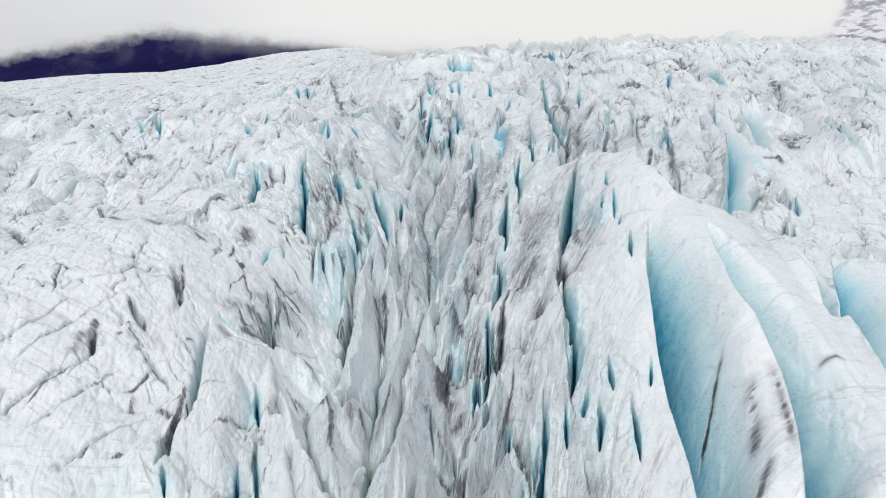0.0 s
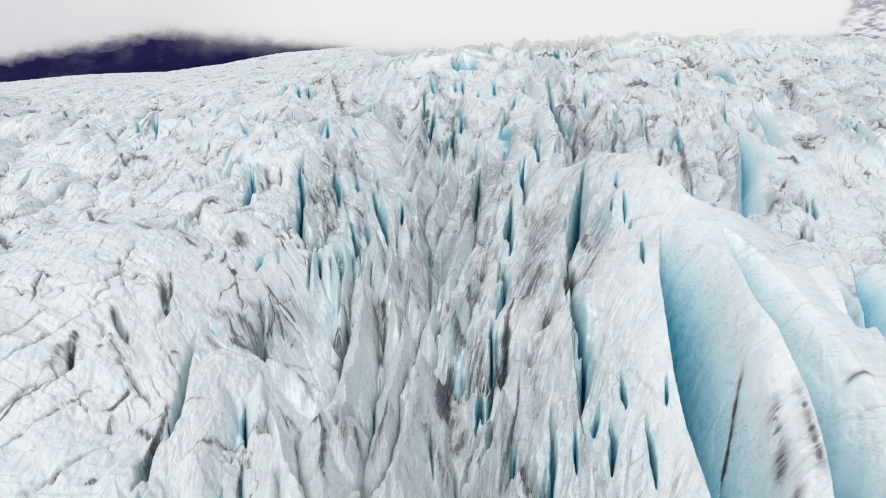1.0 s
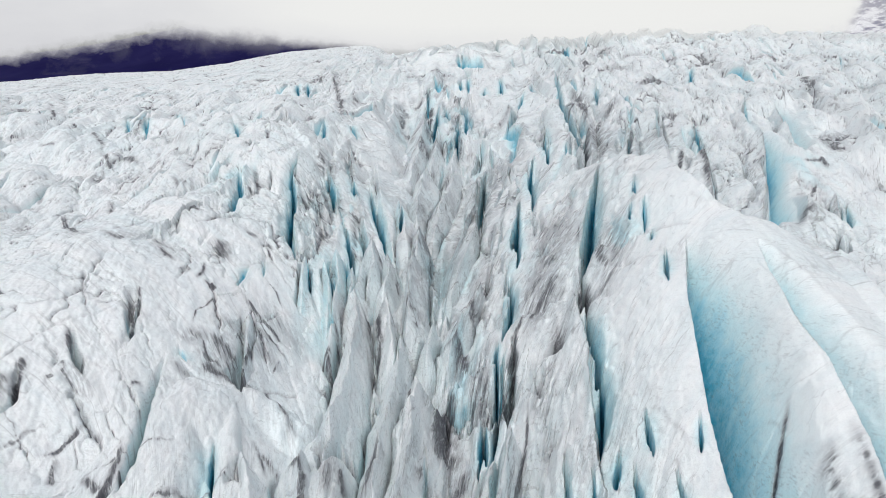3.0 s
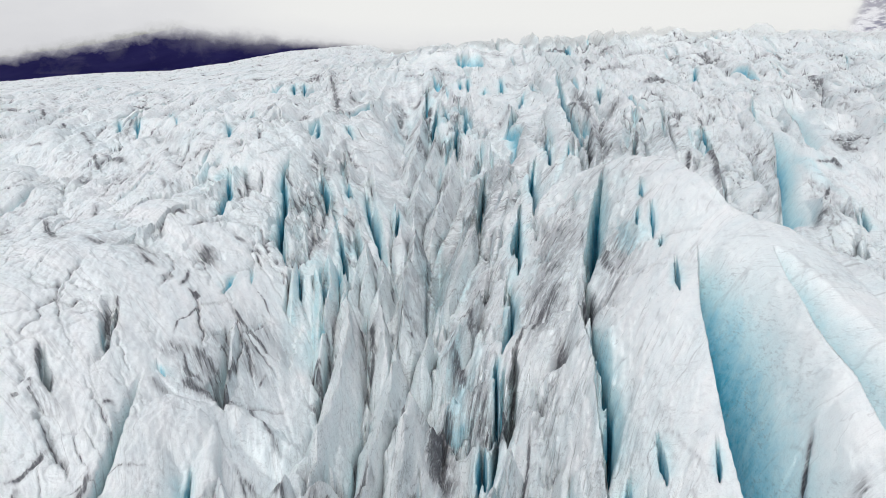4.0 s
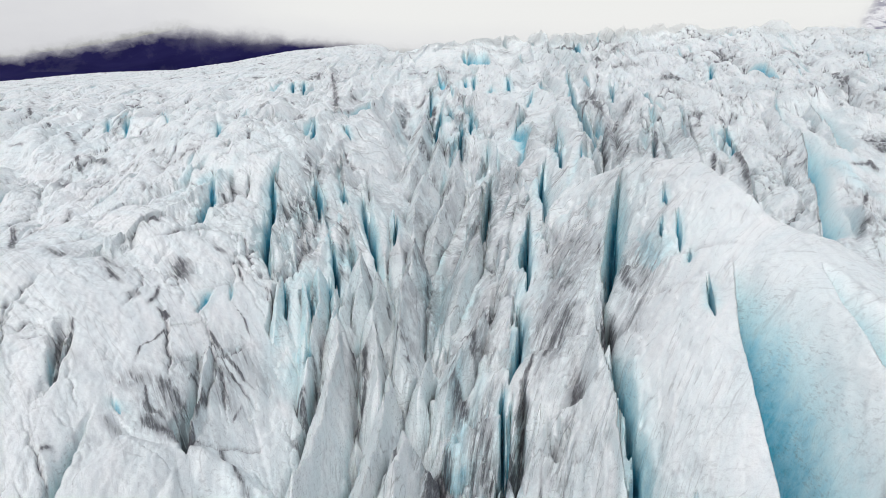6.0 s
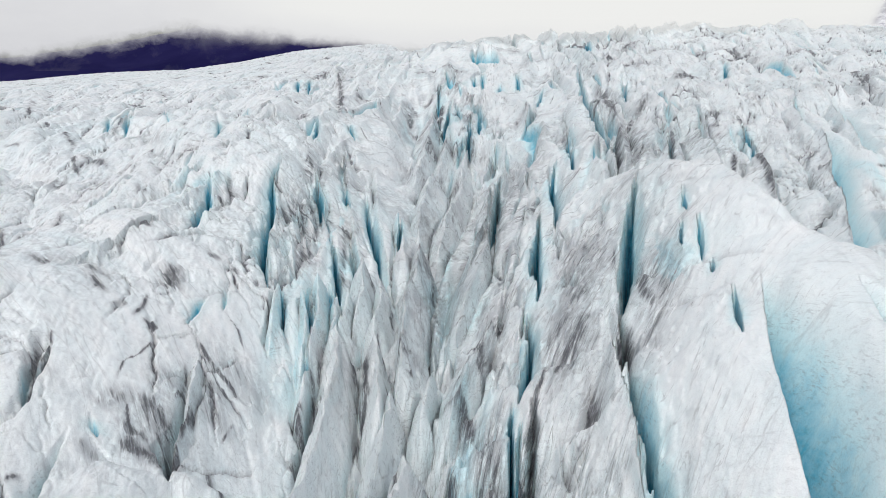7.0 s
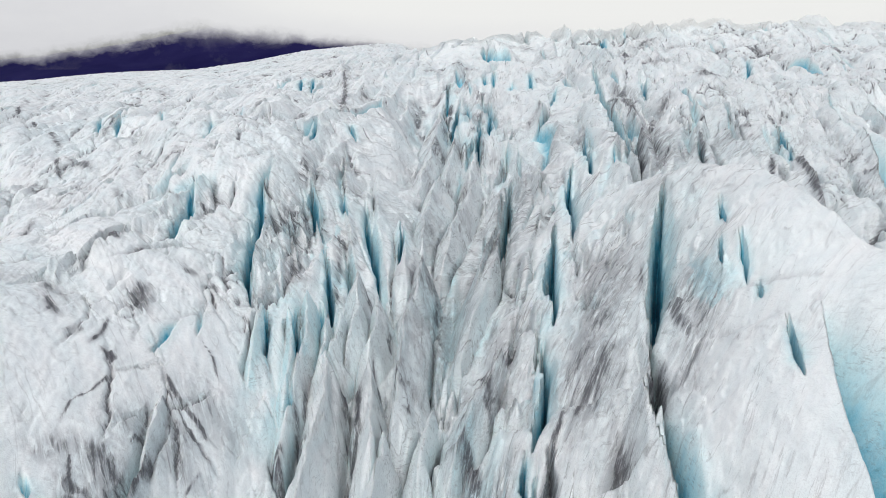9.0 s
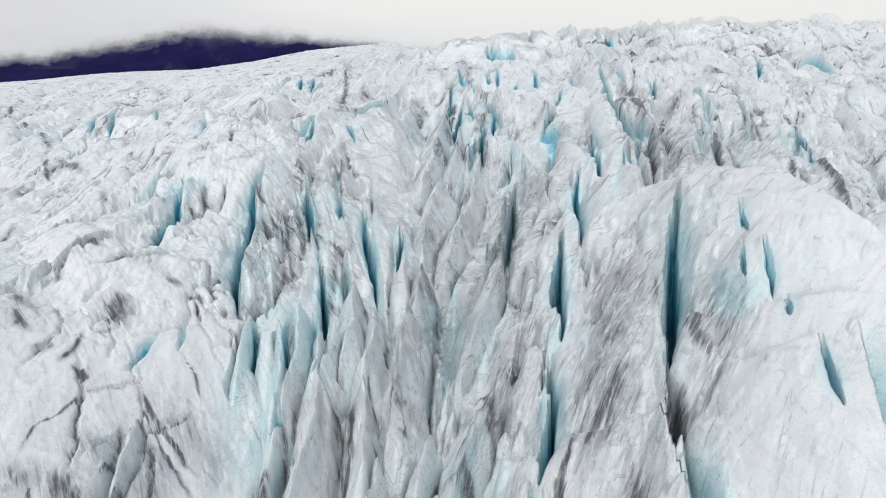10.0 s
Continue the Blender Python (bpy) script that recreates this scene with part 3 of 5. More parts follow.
blade(((0.2, 81.1), (1.1, 84.1), (2.2, 87.9), (3.0, 90.8)), 2.32, 1.16, 3.5)
# east slabs
blade(((3.9, 81.1), (4.5, 85.4), (5.0, 91.3), (5.7, 96.9), (6.2, 102.1), (7.4, 115.8)), 4.2, 0.45, 3.5, up=0.15)
blade(((10.1, 81.6), (11.0, 89.1), (12.2, 95.0), (14.2, 104.4)), 5, 0.45, 3, up=0.15)
blade(((9.5, 74.4), (10.0, 78.2), (10.2, 81.9)), 5.5, 0.5, 3, up=0.1)
blade(((7.8, 46.6), (8.0, 52.3), (8.0, 58.8), (8.7, 65.4), (9.3, 71.4), (9.5, 80.8)), 4.8, 0.6, 4.5, up=0.25)
blade(((0.6, 95.4), (1.3, 99.0), (2.6, 106.3), (3.7, 118.5), (4.4, 137.5)), 3.48, 1.01, 3.5)
blade(((8.4, 105.3), (9.1, 116.5), (10.0, 133.1)), 3.62, 0.4, 2.5)
# west slabs
blade(((-13.7, 98.0), (-14.8, 103.6), (-16.6, 113.4), (-17.9, 125.5)), 0.4, 5, 3.2, up=0.15)
blade(((-7.6, 108.5), (-10.8, 122.0), (-13.0, 138.8), (-17.1, 171.1)), 0.6, 3, 2.6, up=0.15)
blade(((-11.5, 112.1), (-14.2, 125.7), (-17.6, 149.8)), 0.5, 2.5, 2.2, up=0.15)
blade(((-5.6, 110.6), (-7.5, 119.9), (-9.8, 139.6)), 1.16, 3.62, 2.6, up=0.2)
blade(((-4.1, 108.1), (-4.8, 114.6), (-5.8, 122.3)), 1.45, 1.74, 2.5)
# upper trough
blade(((-3.6, 119.5), (-3.5, 131.0), (-3.3, 146.0)), 2.32, 2.32, 4)
blade(((-1.4, 115.1), (-0.1, 129.0), (1.2, 145.6)), 2.32, 1.89, 4)
blade(((0.9, 104.1), (2.8, 114.4), (3.8, 133.3)), 2.9, 1.01, 4)
blade(((0.0, 145.9), (1.2, 165.6), (1.6, 190.1)), 1.74, 1.74, 4)
blade(((-5.3, 141.8), (-4.8, 163.7), (-4.9, 190.4)), 2.17, 1.45, 3.5)
blade(((3.0, 145.1), (4.4, 159.3), (5.5, 182.9)), 1.74, 1.74, 3.5)
blade(((-2.7, 150.7), (-2.2, 162.8), (-2.2, 181.7)), 1.45, 1.45, 3)
# far west ridges
blade(((-26.3, 89.8), (-24.6, 97.5), (-23.4, 106.8), (-22.3, 117.5)), 1, 5, 2.6, up=0.3)
blade(((-29.5, 98.2), (-29.5, 111.1), (-26.7, 118.6), (-24.4, 126.6), (-22.9, 145.6)), 1.2, 5, 2.4, up=0.3)
blade(((-46.9, 132.6), (-47.5, 139.2), (-46.3, 141.8)), 2, 4, 2.5, up=0.3)
# east ridges
blade(((25.4, 88), (31.2, 105.2), (32.5, 111.2), (35.3, 118.9), (37.5, 126.7), (39.1, 140.4), (43.9, 157)), 7, 0.5, 4, up=0.35)
blade(((42.5, 123.9), (41.6, 128), (43.8, 138.7), (50, 163.5)), 5, 0.5, 4, up=0.35)
# whale-backed ridges that end in a lip over the next gap
blade(((17.4, 43.1), (18.6, 47.1), (19.9, 51.7), (20.7, 56.4), (20.9, 61.4), (20.6, 65.8), (20.8, 71.8), (21.3, 77.5)), 6.5, 0.4, 3.5, up=0.3, dull=True)
blade(((28.1, 68.4), (29.2, 74.7), (30.3, 82.8), (30.1, 90.6)), 6.5, 0.4, 3.5, up=0.3, dull=True)
blade(((12.6, 42.2), (13.4, 50), (13.6, 55.4), (14.1, 60.7), (14.8, 65.9), (15.7, 72.5), (17.1, 79.8)), 5, 0.3, 2.5, up=0.2, dull=True)
blade(((20.9, 82.1), (19.9, 89.2), (19.6, 98.9), (17.4, 104.5), (15.2, 111)), 5, 0.5, 3, up=0.35, dull=True)
blade(((24.2, 99.1), (27.7, 116.1), (30.5, 130.2)), 5, 0.6, 2.8, up=0.25)
blade(((15.4, 114.3), (16.7, 123.9), (19.8, 152.9)), 1.5, 3, 3)
blade(((34.3, 93.1), (36.4, 99.7), (38.7, 107.1)), 3, 1, 3)
blade(((12.1, 114.6), (12.9, 130.9), (14.7, 168.6)), 3, 0.8, 3)
blade(((14.8, 114.7), (16.0, 127.3), (19.6, 166.6)), 3, 1, 3)
blade(((18.0, 102.6), (20.3, 117.2), (23.5, 141.2)), 2.5, 1, 2)
blade(((19.8, 97.0), (24.4, 121.7), (29.1, 147.2)), 3, 1, 2)
# near west
blade(((-15.7, 52.7), (-16.0, 57.6), (-16.6, 64.2), (-15.6, 70.7), (-13.4, 72.6)), 3, 3, 1.6, dull=True)
blade(((-13.2, 72.1), (-13.9, 78.4), (-15.3, 85.1)), 3.5, 0.6, 2.2, up=0.2)
blade(((-20.5, 69.9), (-20.4, 73.1), (-22.3, 80.1)), 2.5, 0.5, 1.5, up=0.2)
blade(((-24.3, 58.2), (-23.7, 62.5), (-22.2, 68.8), (-22.7, 73.4)), 1.5, 2.5, 1.5, up=0.2, dull=True)
blade(((-17.5, 48.3), (-17.5, 52.3), (-16.9, 57.2), (-17.7, 64.2)), 2.5, 1.2, 1.6, up=0.2, dull=True)
# grit and other dark bands
smudge(((-23.9, 212.2), (-29.6, 262.5)), 1.01, 0.5)
smudge(((-11.6, 126), (-12.6, 135.6), (-14.5, 146.8)), 0.52, 0.5)
smudge(((-8.8, 104.4), (-9.7, 110.2), (-10.4, 118.1)), 0.4, 0.6)
smudge(((3.6, 110.3), (4.6, 122.9), (6.4, 144.7)), 0.7, 0.7)
# black laid inside the dark hole at the slot's near end
smudge(((9.6, 78.3), (10.3, 80.3), (10.5, 84.9)), 0.52, 0.8)
smudge(((11, 83.1), (12.3, 84.9), (12.7, 91.2)), 0.5, 0.7)
smudge(((10.7, 79.5), (11.9, 82.4), (13.5, 86.2)), 1.01, 0.5)
smudge(((-0.2, 73), (-0.2, 76), (0.2, 77.9)), 0.9, 1)
smudge(((4.3, 70.4), (4.7, 75.5), (5.2, 81.4)), 0.3, 0.8)
smudge(((-6.3, 105.6), (-7, 107.5), (-7.9, 109.3)), 0.67, 0.8)
smudge(((-5.6, 82.8), (-5.6, 88.7), (-6.5, 93.3)), 0.3, 0.7)
smudge(((5.4, 77.6), (6.3, 81.1), (8.6, 84.5), (7.8, 91)), 0.85, 0.5)
smudge(((5.2, 121.6), (7.7, 136.5), (11.4, 161.9)), 2, 0.45)
smudge(((34.4, 188.9), (43.4, 217.4), (42.2, 202.6)), 2.13, 0.7)
smudge(((17.6, 111.8), (18.3, 124.9)), 1.36, 0.4)
smudge(((17.1, 123.9), (17.4, 136)), 0.92, 0.7)
smudge(((-0.2, 93.6), (-0.8, 102.4), (1, 96.6)), 2.52, 0.45)
smudge(((0.1, 83.6), (1.1, 85.8), (2.6, 92.2)), 0.44, 0.7)
smudge(((1.4, 88.8), (0.2, 93.3)), 0.58, 0.5)
smudge(((15.7, 56.2), (17.3, 59.4), (18.7, 61.8)), 0.19, 1)
smudge(((17.5, 50.5), (18.2, 53.5), (18.9, 57.6)), 0.4, 0.62)
smudge(((18.9, 49.2), (19.6, 53), (20.2, 57.9)), 0.36, 0.6)
smudge(((16.3, 47.3), (18, 49.9)), 0.33, 0.7)
smudge(((26.6, 61.1), (24.4, 61.2)), 0.32, 0.6)
smudge(((6.7, 75.9), (8.4, 78.9), (11.2, 86.8)), 0.98, 0.35)
# broad greys down the trough: dirt and the valley's shade in one colour
smudge(((-0.9, 92.4), (-1.2, 105), (-2.4, 118.1)), 3.25, 0.5)
smudge(((1, 101.1), (2.4, 116), (4, 142)), 2.19, 0.6)
smudge(((6, 125.9), (8.7, 142.3), (13.5, 167.8)), 2.1, 0.55)
smudge(((1.8, 93.8), (3.1, 99.1), (4.7, 108.6)), 1.75, 0.5)
smudge(((7.7, 89.3), (8.5, 94.1), (9.6, 100.9)), 1.41, 0.55)
smudge(((5.9, 80), (7.5, 84.3), (9.4, 88.5)), 1.55, 0.6)
smudge(((-11.2, 105.4), (-12.6, 108.4), (-14, 110.6)), 1.46, 0.5)
smudge(((-16.1, 85.4), (-13.5, 87.6), (-11.3, 85.8)), 2.21, 0.4)
smudge(((-12.8, 75.9), (-14.4, 76.5), (-16.8, 79.2)), 1.6, 0.6)
smudge(((16.5, 111.1), (19, 136.1)), 2.31, 0.5)
smudge(((26.5, 121.6), (21, 124.4)), 2.9, 0.4)
smudge(((-5.6, 84.2), (-5.4, 90.1), (-6.3, 96.5)), 0.27, 0.9)
smudge(((-3.5, 86.3), (-3.4, 88.5)), 0.22, 0.9)
smudge(((-8.9, 85), (-8.6, 88.9), (-9.7, 92)), 0.3, 0.8)
smudge(((-9.3, 86.3), (-10, 87.2)), 0.37, 0.9)
smudge(((17.6, 104.6), (21.4, 124)), 0.31, 0.8)
smudge(((44.8, 211.7), (41.3, 207.6), (42.5, 223.4)), 0.68, 0.9)
smudge(((22.4, 87.3), (24, 95.7), (22.7, 102.4)), 0.34, 0.8)
smudge(((21.9, 96.6), (21.1, 99.7), (19.7, 102.6)), 0.35, 0.8)
smudge(((-15.8, 152.9), (-21.9, 201.3), (-31, 264.5)), 0.64, 0.8)
smudge(((16.2, 122), (16.6, 132.2)), 0.6, 0.8)
smudge(((3.3, 110.6), (4.3, 118), (4.7, 144.5)), 0.46, 0.8)
smudge(((-43.4, 144.6), (-48.9, 151.2)), 0.77, 0.7)
smudge(((-22.1, 87.5), (-24, 90.6)), 0.39, 0.8)
smudge(((-22.9, 99.3), (-24, 101.2)), 0.36, 0.8)
smudge(((-18.8, 92.2), (-19.9, 94.4)), 0.25, 0.8)
smudge(((5.5, 78.9), (6.6, 85.4), (8.9, 93.5), (11, 102)), 2.26, 0.55)
smudge(((2.3, 102.4), (4, 118.5), (6.9, 147.5)), 2.27, 0.6)
smudge(((2.1, 83.4), (2.9, 90.9), (4.4, 100.1)), 1.54, 0.55)
smudge(((1.5, 72), (2.1, 76.3), (3.1, 82.5)), 1.53, 0.6)
smudge(((11.2, 80.3), (13, 85.3), (13.4, 93.2)), 1.43, 0.5)
smudge(((1.8, 80.2), (1.2, 82.3), (0.1, 83.7)), 0.75, 0.9)
smudge(((1.9, 85.7), (2.4, 89.5)), 0.25, 0.8)
smudge(((1, 93.2), (2.4, 93.7), (3.2, 93.4)), 0.35, 0.8)
smudge(((2.7, 91.1), (3.6, 94.7), (5, 96.8)), 0.14, 0.8)
smudge(((-0.6, 100.4), (0.4, 99.3), (0.8, 101.4)), 0.7, 0.6)
smudge(((-4.6, 100.6), (-4.8, 103.4)), 0.24, 0.9)
smudge(((-3.5, 88.4), (-4.1, 90.2)), 0.23, 0.9)
smudge(((-6.5, 93.1), (-7.5, 96.9)), 0.22, 0.8)
smudge(((-4.4, 93.7), (-5.8, 99.3)), 0.19, 0.8)
smudge(((-9.1, 92.2), (-8.8, 95.7)), 0.29, 0.6)
smudge(((-2, 104.5), (-3.3, 111.6)), 0.43, 0.6)
smudge(((-17.9, 78.4), (-18.2, 80.9), (-17.9, 82.4), (-17.9, 85.3)), 0.09, 0.9)
smudge(((-13.6, 76.2), (-13.9, 77.6), (-14.1, 79.7), (-14.3, 81.6), (-14.5, 83.7), (-15, 86)), 0.09, 0.9)
smudge(((-15.2, 79.4), (-15.3, 81.9), (-15.9, 84.7)), 0.09, 0.8)
smudge(((-12.6, 84.7), (-13.7, 85.7), (-15.1, 86.7), (-16.3, 87.9)), 0.26, 0.95)
smudge(((-13.5, 89.8), (-14.5, 91.9), (-15.8, 93)), 0.11, 0.9)
smudge(((-19.6, 85.9), (-19.6, 87.7), (-20, 90.3)), 0.14, 0.9)
smudge(((-18.1, 85.9), (-19, 86.7)), 0.33, 0.95)
smudge(((-20.4, 92.8), (-19.2, 92.6), (-20.1, 96)), 0.81, 0.75)
smudge(((-21.4, 87.1), (-20.1, 87.1)), 0.81, 0.5)
smudge(((-18.2, 98.7), (-17.8, 100)), 0.44, 0.7)
smudge(((-23.5, 88.9), (-24.9, 94.8)), 0.52, 0.5)
smudge(((-13.8, 76.6), (-14.8, 76.6)), 0.82, 0.85)
smudge(((-16.4, 74.6), (-15.2, 75.8)), 0.67, 0.7)
smudge(((-17.8, 75.3), (-17, 78)), 1.11, 0.5)
smudge(((-14.7, 77), (-15.7, 78.5)), 0.42, 0.7)
smudge(((-9, 85.5), (-9.6, 86.2)), 0.32, 1)
smudge(((-9.3, 81.8), (-8.9, 82.9)), 0.48, 0.8)
smudge(((-8.9, 90.8), (-9, 93.9)), 0.14, 0.8)
smudge(((-12.9, 95.6), (-13.9, 98.3)), 0.11, 0.8)
smudge(((-22.7, 91.1), (-24, 92.3)), 0.18, 0.7)
smudge(((-12.4, 79.8), (-15, 85.6)), 0.92, 0.5)
smudge(((-15.7, 79.4), (-16.1, 82.7)), 1.19, 0.4)
smudge(((-16, 75), (-16.9, 77.3)), 0.08, 0.8)
smudge(((-12.5, 79.5), (-12.5, 82.6)), 0.09, 0.7)
smudge(((0.3, 66.3), (0, 71.7), (-0.8, 78.6)), 0.95, 0.95)
smudge(((2.7, 52.6), (3.6, 57.6), (4.9, 65.8), (5.6, 72.6)), 0.11, 0.9)
smudge(((-5.7, 52.2), (-6.9, 55), (-7.5, 61.5), (-9.4, 66.8)), 0.25, 0.8)
smudge(((-5.2, 61.7), (-6.1, 65.8)), 0.5, 0.7)
smudge(((-4, 58.8), (-3.6, 65.5)), 0.45, 0.85)
smudge(((-2.6, 69.7), (-2.2, 76.8)), 0.18, 0.9)
smudge(((0.9, 62.1), (1.4, 67.3)), 0.47, 0.7)
smudge(((1.8, 51.5), (1, 53.1), (-0.2, 57.2)), 0.59, 0.75)
smudge(((3.6, 69.7), (4.4, 76.7)), 0.44, 0.9)
smudge(((4.2, 74.9), (6.1, 84.1)), 0.28, 0.8)
smudge(((-6.5, 59.6), (-6.3, 66.8)), 0.54, 0.5)
smudge(((-9.3, 70.5), (-13, 77.1)), 0.27, 0.7)
smudge(((-9.3, 65.1), (-11.1, 67.7)), 0.4, 0.6)
smudge(((-20.7, 73.7), (-21.6, 76.8), (-23.1, 79.2)), 0.19, 0.9)
smudge(((-21.7, 77.4), (-22.6, 81.4)), 0.19, 0.7)
smudge(((-21.3, 67.2), (-22.1, 68.6), (-23.2, 69.8), (-24.3, 72.2)), 0.26, 0.9)
smudge(((-24.3, 64), (-24.6, 65.6), (-25.2, 67.8)), 0.29, 0.95)
smudge(((-25.3, 62.9), (-25.4, 66.2)), 0.82, 0.55)
smudge(((-26.1, 56.9), (-25.6, 59.9), (-24.4, 62.2)), 0.12, 0.85)
smudge(((-20.6, 59.4), (-20, 60.5), (-19.5, 62.3)), 0.19, 0.9)
smudge(((-19.3, 57.1), (-20, 59.6)), 0.18, 0.85)
smudge(((-16.2, 55.9), (-18.1, 58.1)), 0.29, 0.8)
smudge(((-16.5, 52.5), (-16.3, 54.5), (-16.2, 56.5), (-16.5, 58.5), (-17, 61.5)), 0.21, 0.95)
smudge(((-15.7, 57.1), (-16.1, 58.1)), 0.18, 0.95)
smudge(((-20.5, 51.9), (-20.4, 52.7)), 0.17, 0.85)
smudge(((-18.7, 51.5), (-18.2, 52.4)), 0.34, 0.8)
smudge(((-13.3, 73.7), (-14.6, 73.9), (-16.5, 73.8)), 1.07, 0.8)
smudge(((-13.5, 72.8), (-13.5, 75.5)), 0.58, 0.9)
smudge(((-13.6, 75.3), (-14.2, 81.2)), 0.14, 0.9)
smudge(((-11.9, 83.2), (-14.2, 85), (-16.3, 87.5)), 0.2, 0.9)
smudge(((-16.2, 71.3), (-17.6, 72.4)), 0.44, 0.55)
smudge(((-18.6, 66.2), (-18.1, 67.8)), 0.21, 0.8)
smudge(((-20.2, 64.4), (-21.7, 67.1), (-22, 65.2)), 0.49, 0.5)
smudge(((-22.5, 65.8), (-23.1, 66.2)), 0.21, 0.85)
smudge(((-10.2, 50.7), (-11.3, 53.9), (-11.9, 58.8)), 0.14, 0.7)
smudge(((-20.9, 50.9), (-22, 51.3)), 0.4, 0.5)
smudge(((-35.4, 77.5), (-35.4, 79.6)), 0.25, 0.8)
smudge(((-10.1, 64.7), (-11.5, 68.3)), 0.16, 0.7)
smudge(((29.5, 153.6), (34.3, 188.2)), 1.28, 0.8)
smudge(((27, 125.4), (25.3, 126.6)), 1.29, 0.55)
smudge(((23.1, 96.2), (23.1, 103.5), (20.1, 98.7)), 0.24, 0.9)
smudge(((23.3, 95.5), (27.6, 117)), 0.37, 0.8)
smudge(((23.8, 90.5), (24, 95.5)), 0.91, 0.5)
smudge(((34.1, 150.6), (41.5, 172.5)), 0.78, 0.85)
smudge(((58.4, 167), (63.6, 184.7), (69.4, 205)), 1.16, 0.7)
smudge(((42.2, 118.6), (43.2, 122.9), (40.1, 120)), 0.45, 0.85)
smudge(((35.8, 106.1), (39.3, 114.1)), 0.23, 0.85)
smudge(((29.1, 92.5), (35, 101.9)), 0.6, 0.6)
smudge(((17.1, 132.5), (19.9, 140.4), (24, 155)), 1.47, 0.6)
smudge(((34.2, 227.4), (42.5, 251.2)), 3.31, 0.5)
smudge(((36.6, 260.6), (44.8, 281.9)), 3.03, 0.5)
smudge(((50, 130), (50.1, 134.3)), 0.94, 0.6)
smudge(((57.8, 182.5), (62.7, 204.7)), 0.65, 0.6)
smudge(((15.2, 114.6), (16.3, 131.6)), 0.49, 0.85)
smudge(((18.2, 137.6), (20.7, 158.8), (23.2, 196.8)), 0.69, 0.8)
smudge(((-46.2, 142.7), (-51.6, 153.1)), 0.41, 0.85)
smudge(((-30.6, 91.1), (-33.2, 96), (-42.3, 115.3)), 0.37, 0.9)
smudge(((-34.6, 95), (-33.5, 95.7)), 0.6, 0.7)
smudge(((-23.7, 99.1), (-23.8, 101.5)), 0.45, 0.85)
smudge(((-27.5, 111.8), (-32.4, 123.8)), 0.31, 0.7)
smudge(((-33, 105), (-38.3, 119.6)), 0.3, 0.65)
smudge(((-21.6, 103.3), (-21.1, 107.6)), 0.26, 0.7)
smudge(((-71.2, 183.4), (-79.1, 202.7)), 0.45, 0.85)
smudge(((-52.4, 157.1), (-58.6, 166.7)), 0.64, 0.6)
smudge(((-60.2, 156.4), (-62.8, 158.5)), 0.54, 0.7)
smudge(((-36.4, 146.4), (-48.1, 165.9)), 1.02, 0.4)
smudge(((-23.7, 141.5), (-25.2, 154.3)), 0.54, 0.5)
smudge(((-13.9, 112.7), (-16.1, 117.8)), 0.4, 0.6)
smudge(((-52.2, 169.8), (-55.8, 186.3)), 0.6, 0.6)
# greys on the trough's shadowed face, shade put in along with grit
smudge(((-0.6, 99), (-1.5, 105.3), (-1.1, 112.9)), 0.92, 0.6)
smudge(((0.3, 103.3), (1.2, 111.7)), 0.43, 0.7)
# lines along which the ridges part
TROUGH_EAST = ((0.4, 72.7), (0.5, 80.3), (0.9, 89.2), (2.1, 101.4), (3.7, 119.1), (5.5, 150.6))
SLOT_WEST = ((2.9, 71.2), (3.7, 75.7), (4.3, 80.1), (5.3, 87.8), (6, 92.8), (6.5, 101.1), (7.9, 114), (10.9, 133.3))
SLOT_EAST = ((9.4, 67), (9.8, 70.6), (9.7, 74.3), (10.2, 81.1), (10.8, 85.4), (12.3, 93.2), (14.8, 106.5))
EAST_GAP = ((13.2, 45.4), (13.6, 50), (13.8, 55.4), (14.3, 60.7), (15, 65.9), (15.9, 72.5), (17.4, 80.6))
FAR_GAP = ((18.9, 47.1), (20.2, 51.7), (21, 56.4), (21.2, 61.4), (20.9, 65.8), (21.1, 71.8), (21.9, 78.6))
OUTER_GAP = ((26.1, 54.9), (27.6, 61.7), (28.4, 68.4), (29.5, 74.7), (30.6, 82.8), (31.5, 94))
LEFT_SLIT = ((-11.2, 90.6), (-12.3, 95.9), (-13.8, 99.1), (-14.9, 102.3), (-15.7, 106), (-16.3, 112), (-17.5, 119.1), (-17.9, 125.9))
LEFT_GULLY = ((-21.7, 83.7), (-21.4, 92.9), (-21.4, 102.1), (-21.2, 105.4), (-21.2, 108.4), (-22, 113.1), (-23.7, 120.4))
INNER_SLIT = ((-8.6, 92.7), (-8.8, 100.6), (-9.5, 106.9), (-11.3, 114.3), (-13.3, 121.1), (-14.8, 127.1))
ridge("grey-streaked ice ridge beside the deep trough", TROUGH_EAST, SLOT_WEST, 1.2, 0.8)
ridge("dusty white ice ridge between two dark blue slots", SLOT_WEST, SLOT_EAST, 1.2, 1)
ridge("smooth white ice ridge with small blue slits", SLOT_EAST, EAST_GAP, 1.4, 1)
ridge("broad rounded ice ridge with a pale blue wall", EAST_GAP, FAR_GAP, 3.2, 0.8)
ridge("smooth white ice ridge above a turquoise wall", FAR_GAP, OUTER_GAP, 3, 1)
ridge("clean white ice ridge above a turquoise slit", LEFT_GULLY, LEFT_SLIT, 0.6, 1.4)
ridge("upright ice slab with fine dark layers", LEFT_SLIT, INNER_SLIT, 0.4, 1)


NX, GROW = 1150, 0.0023


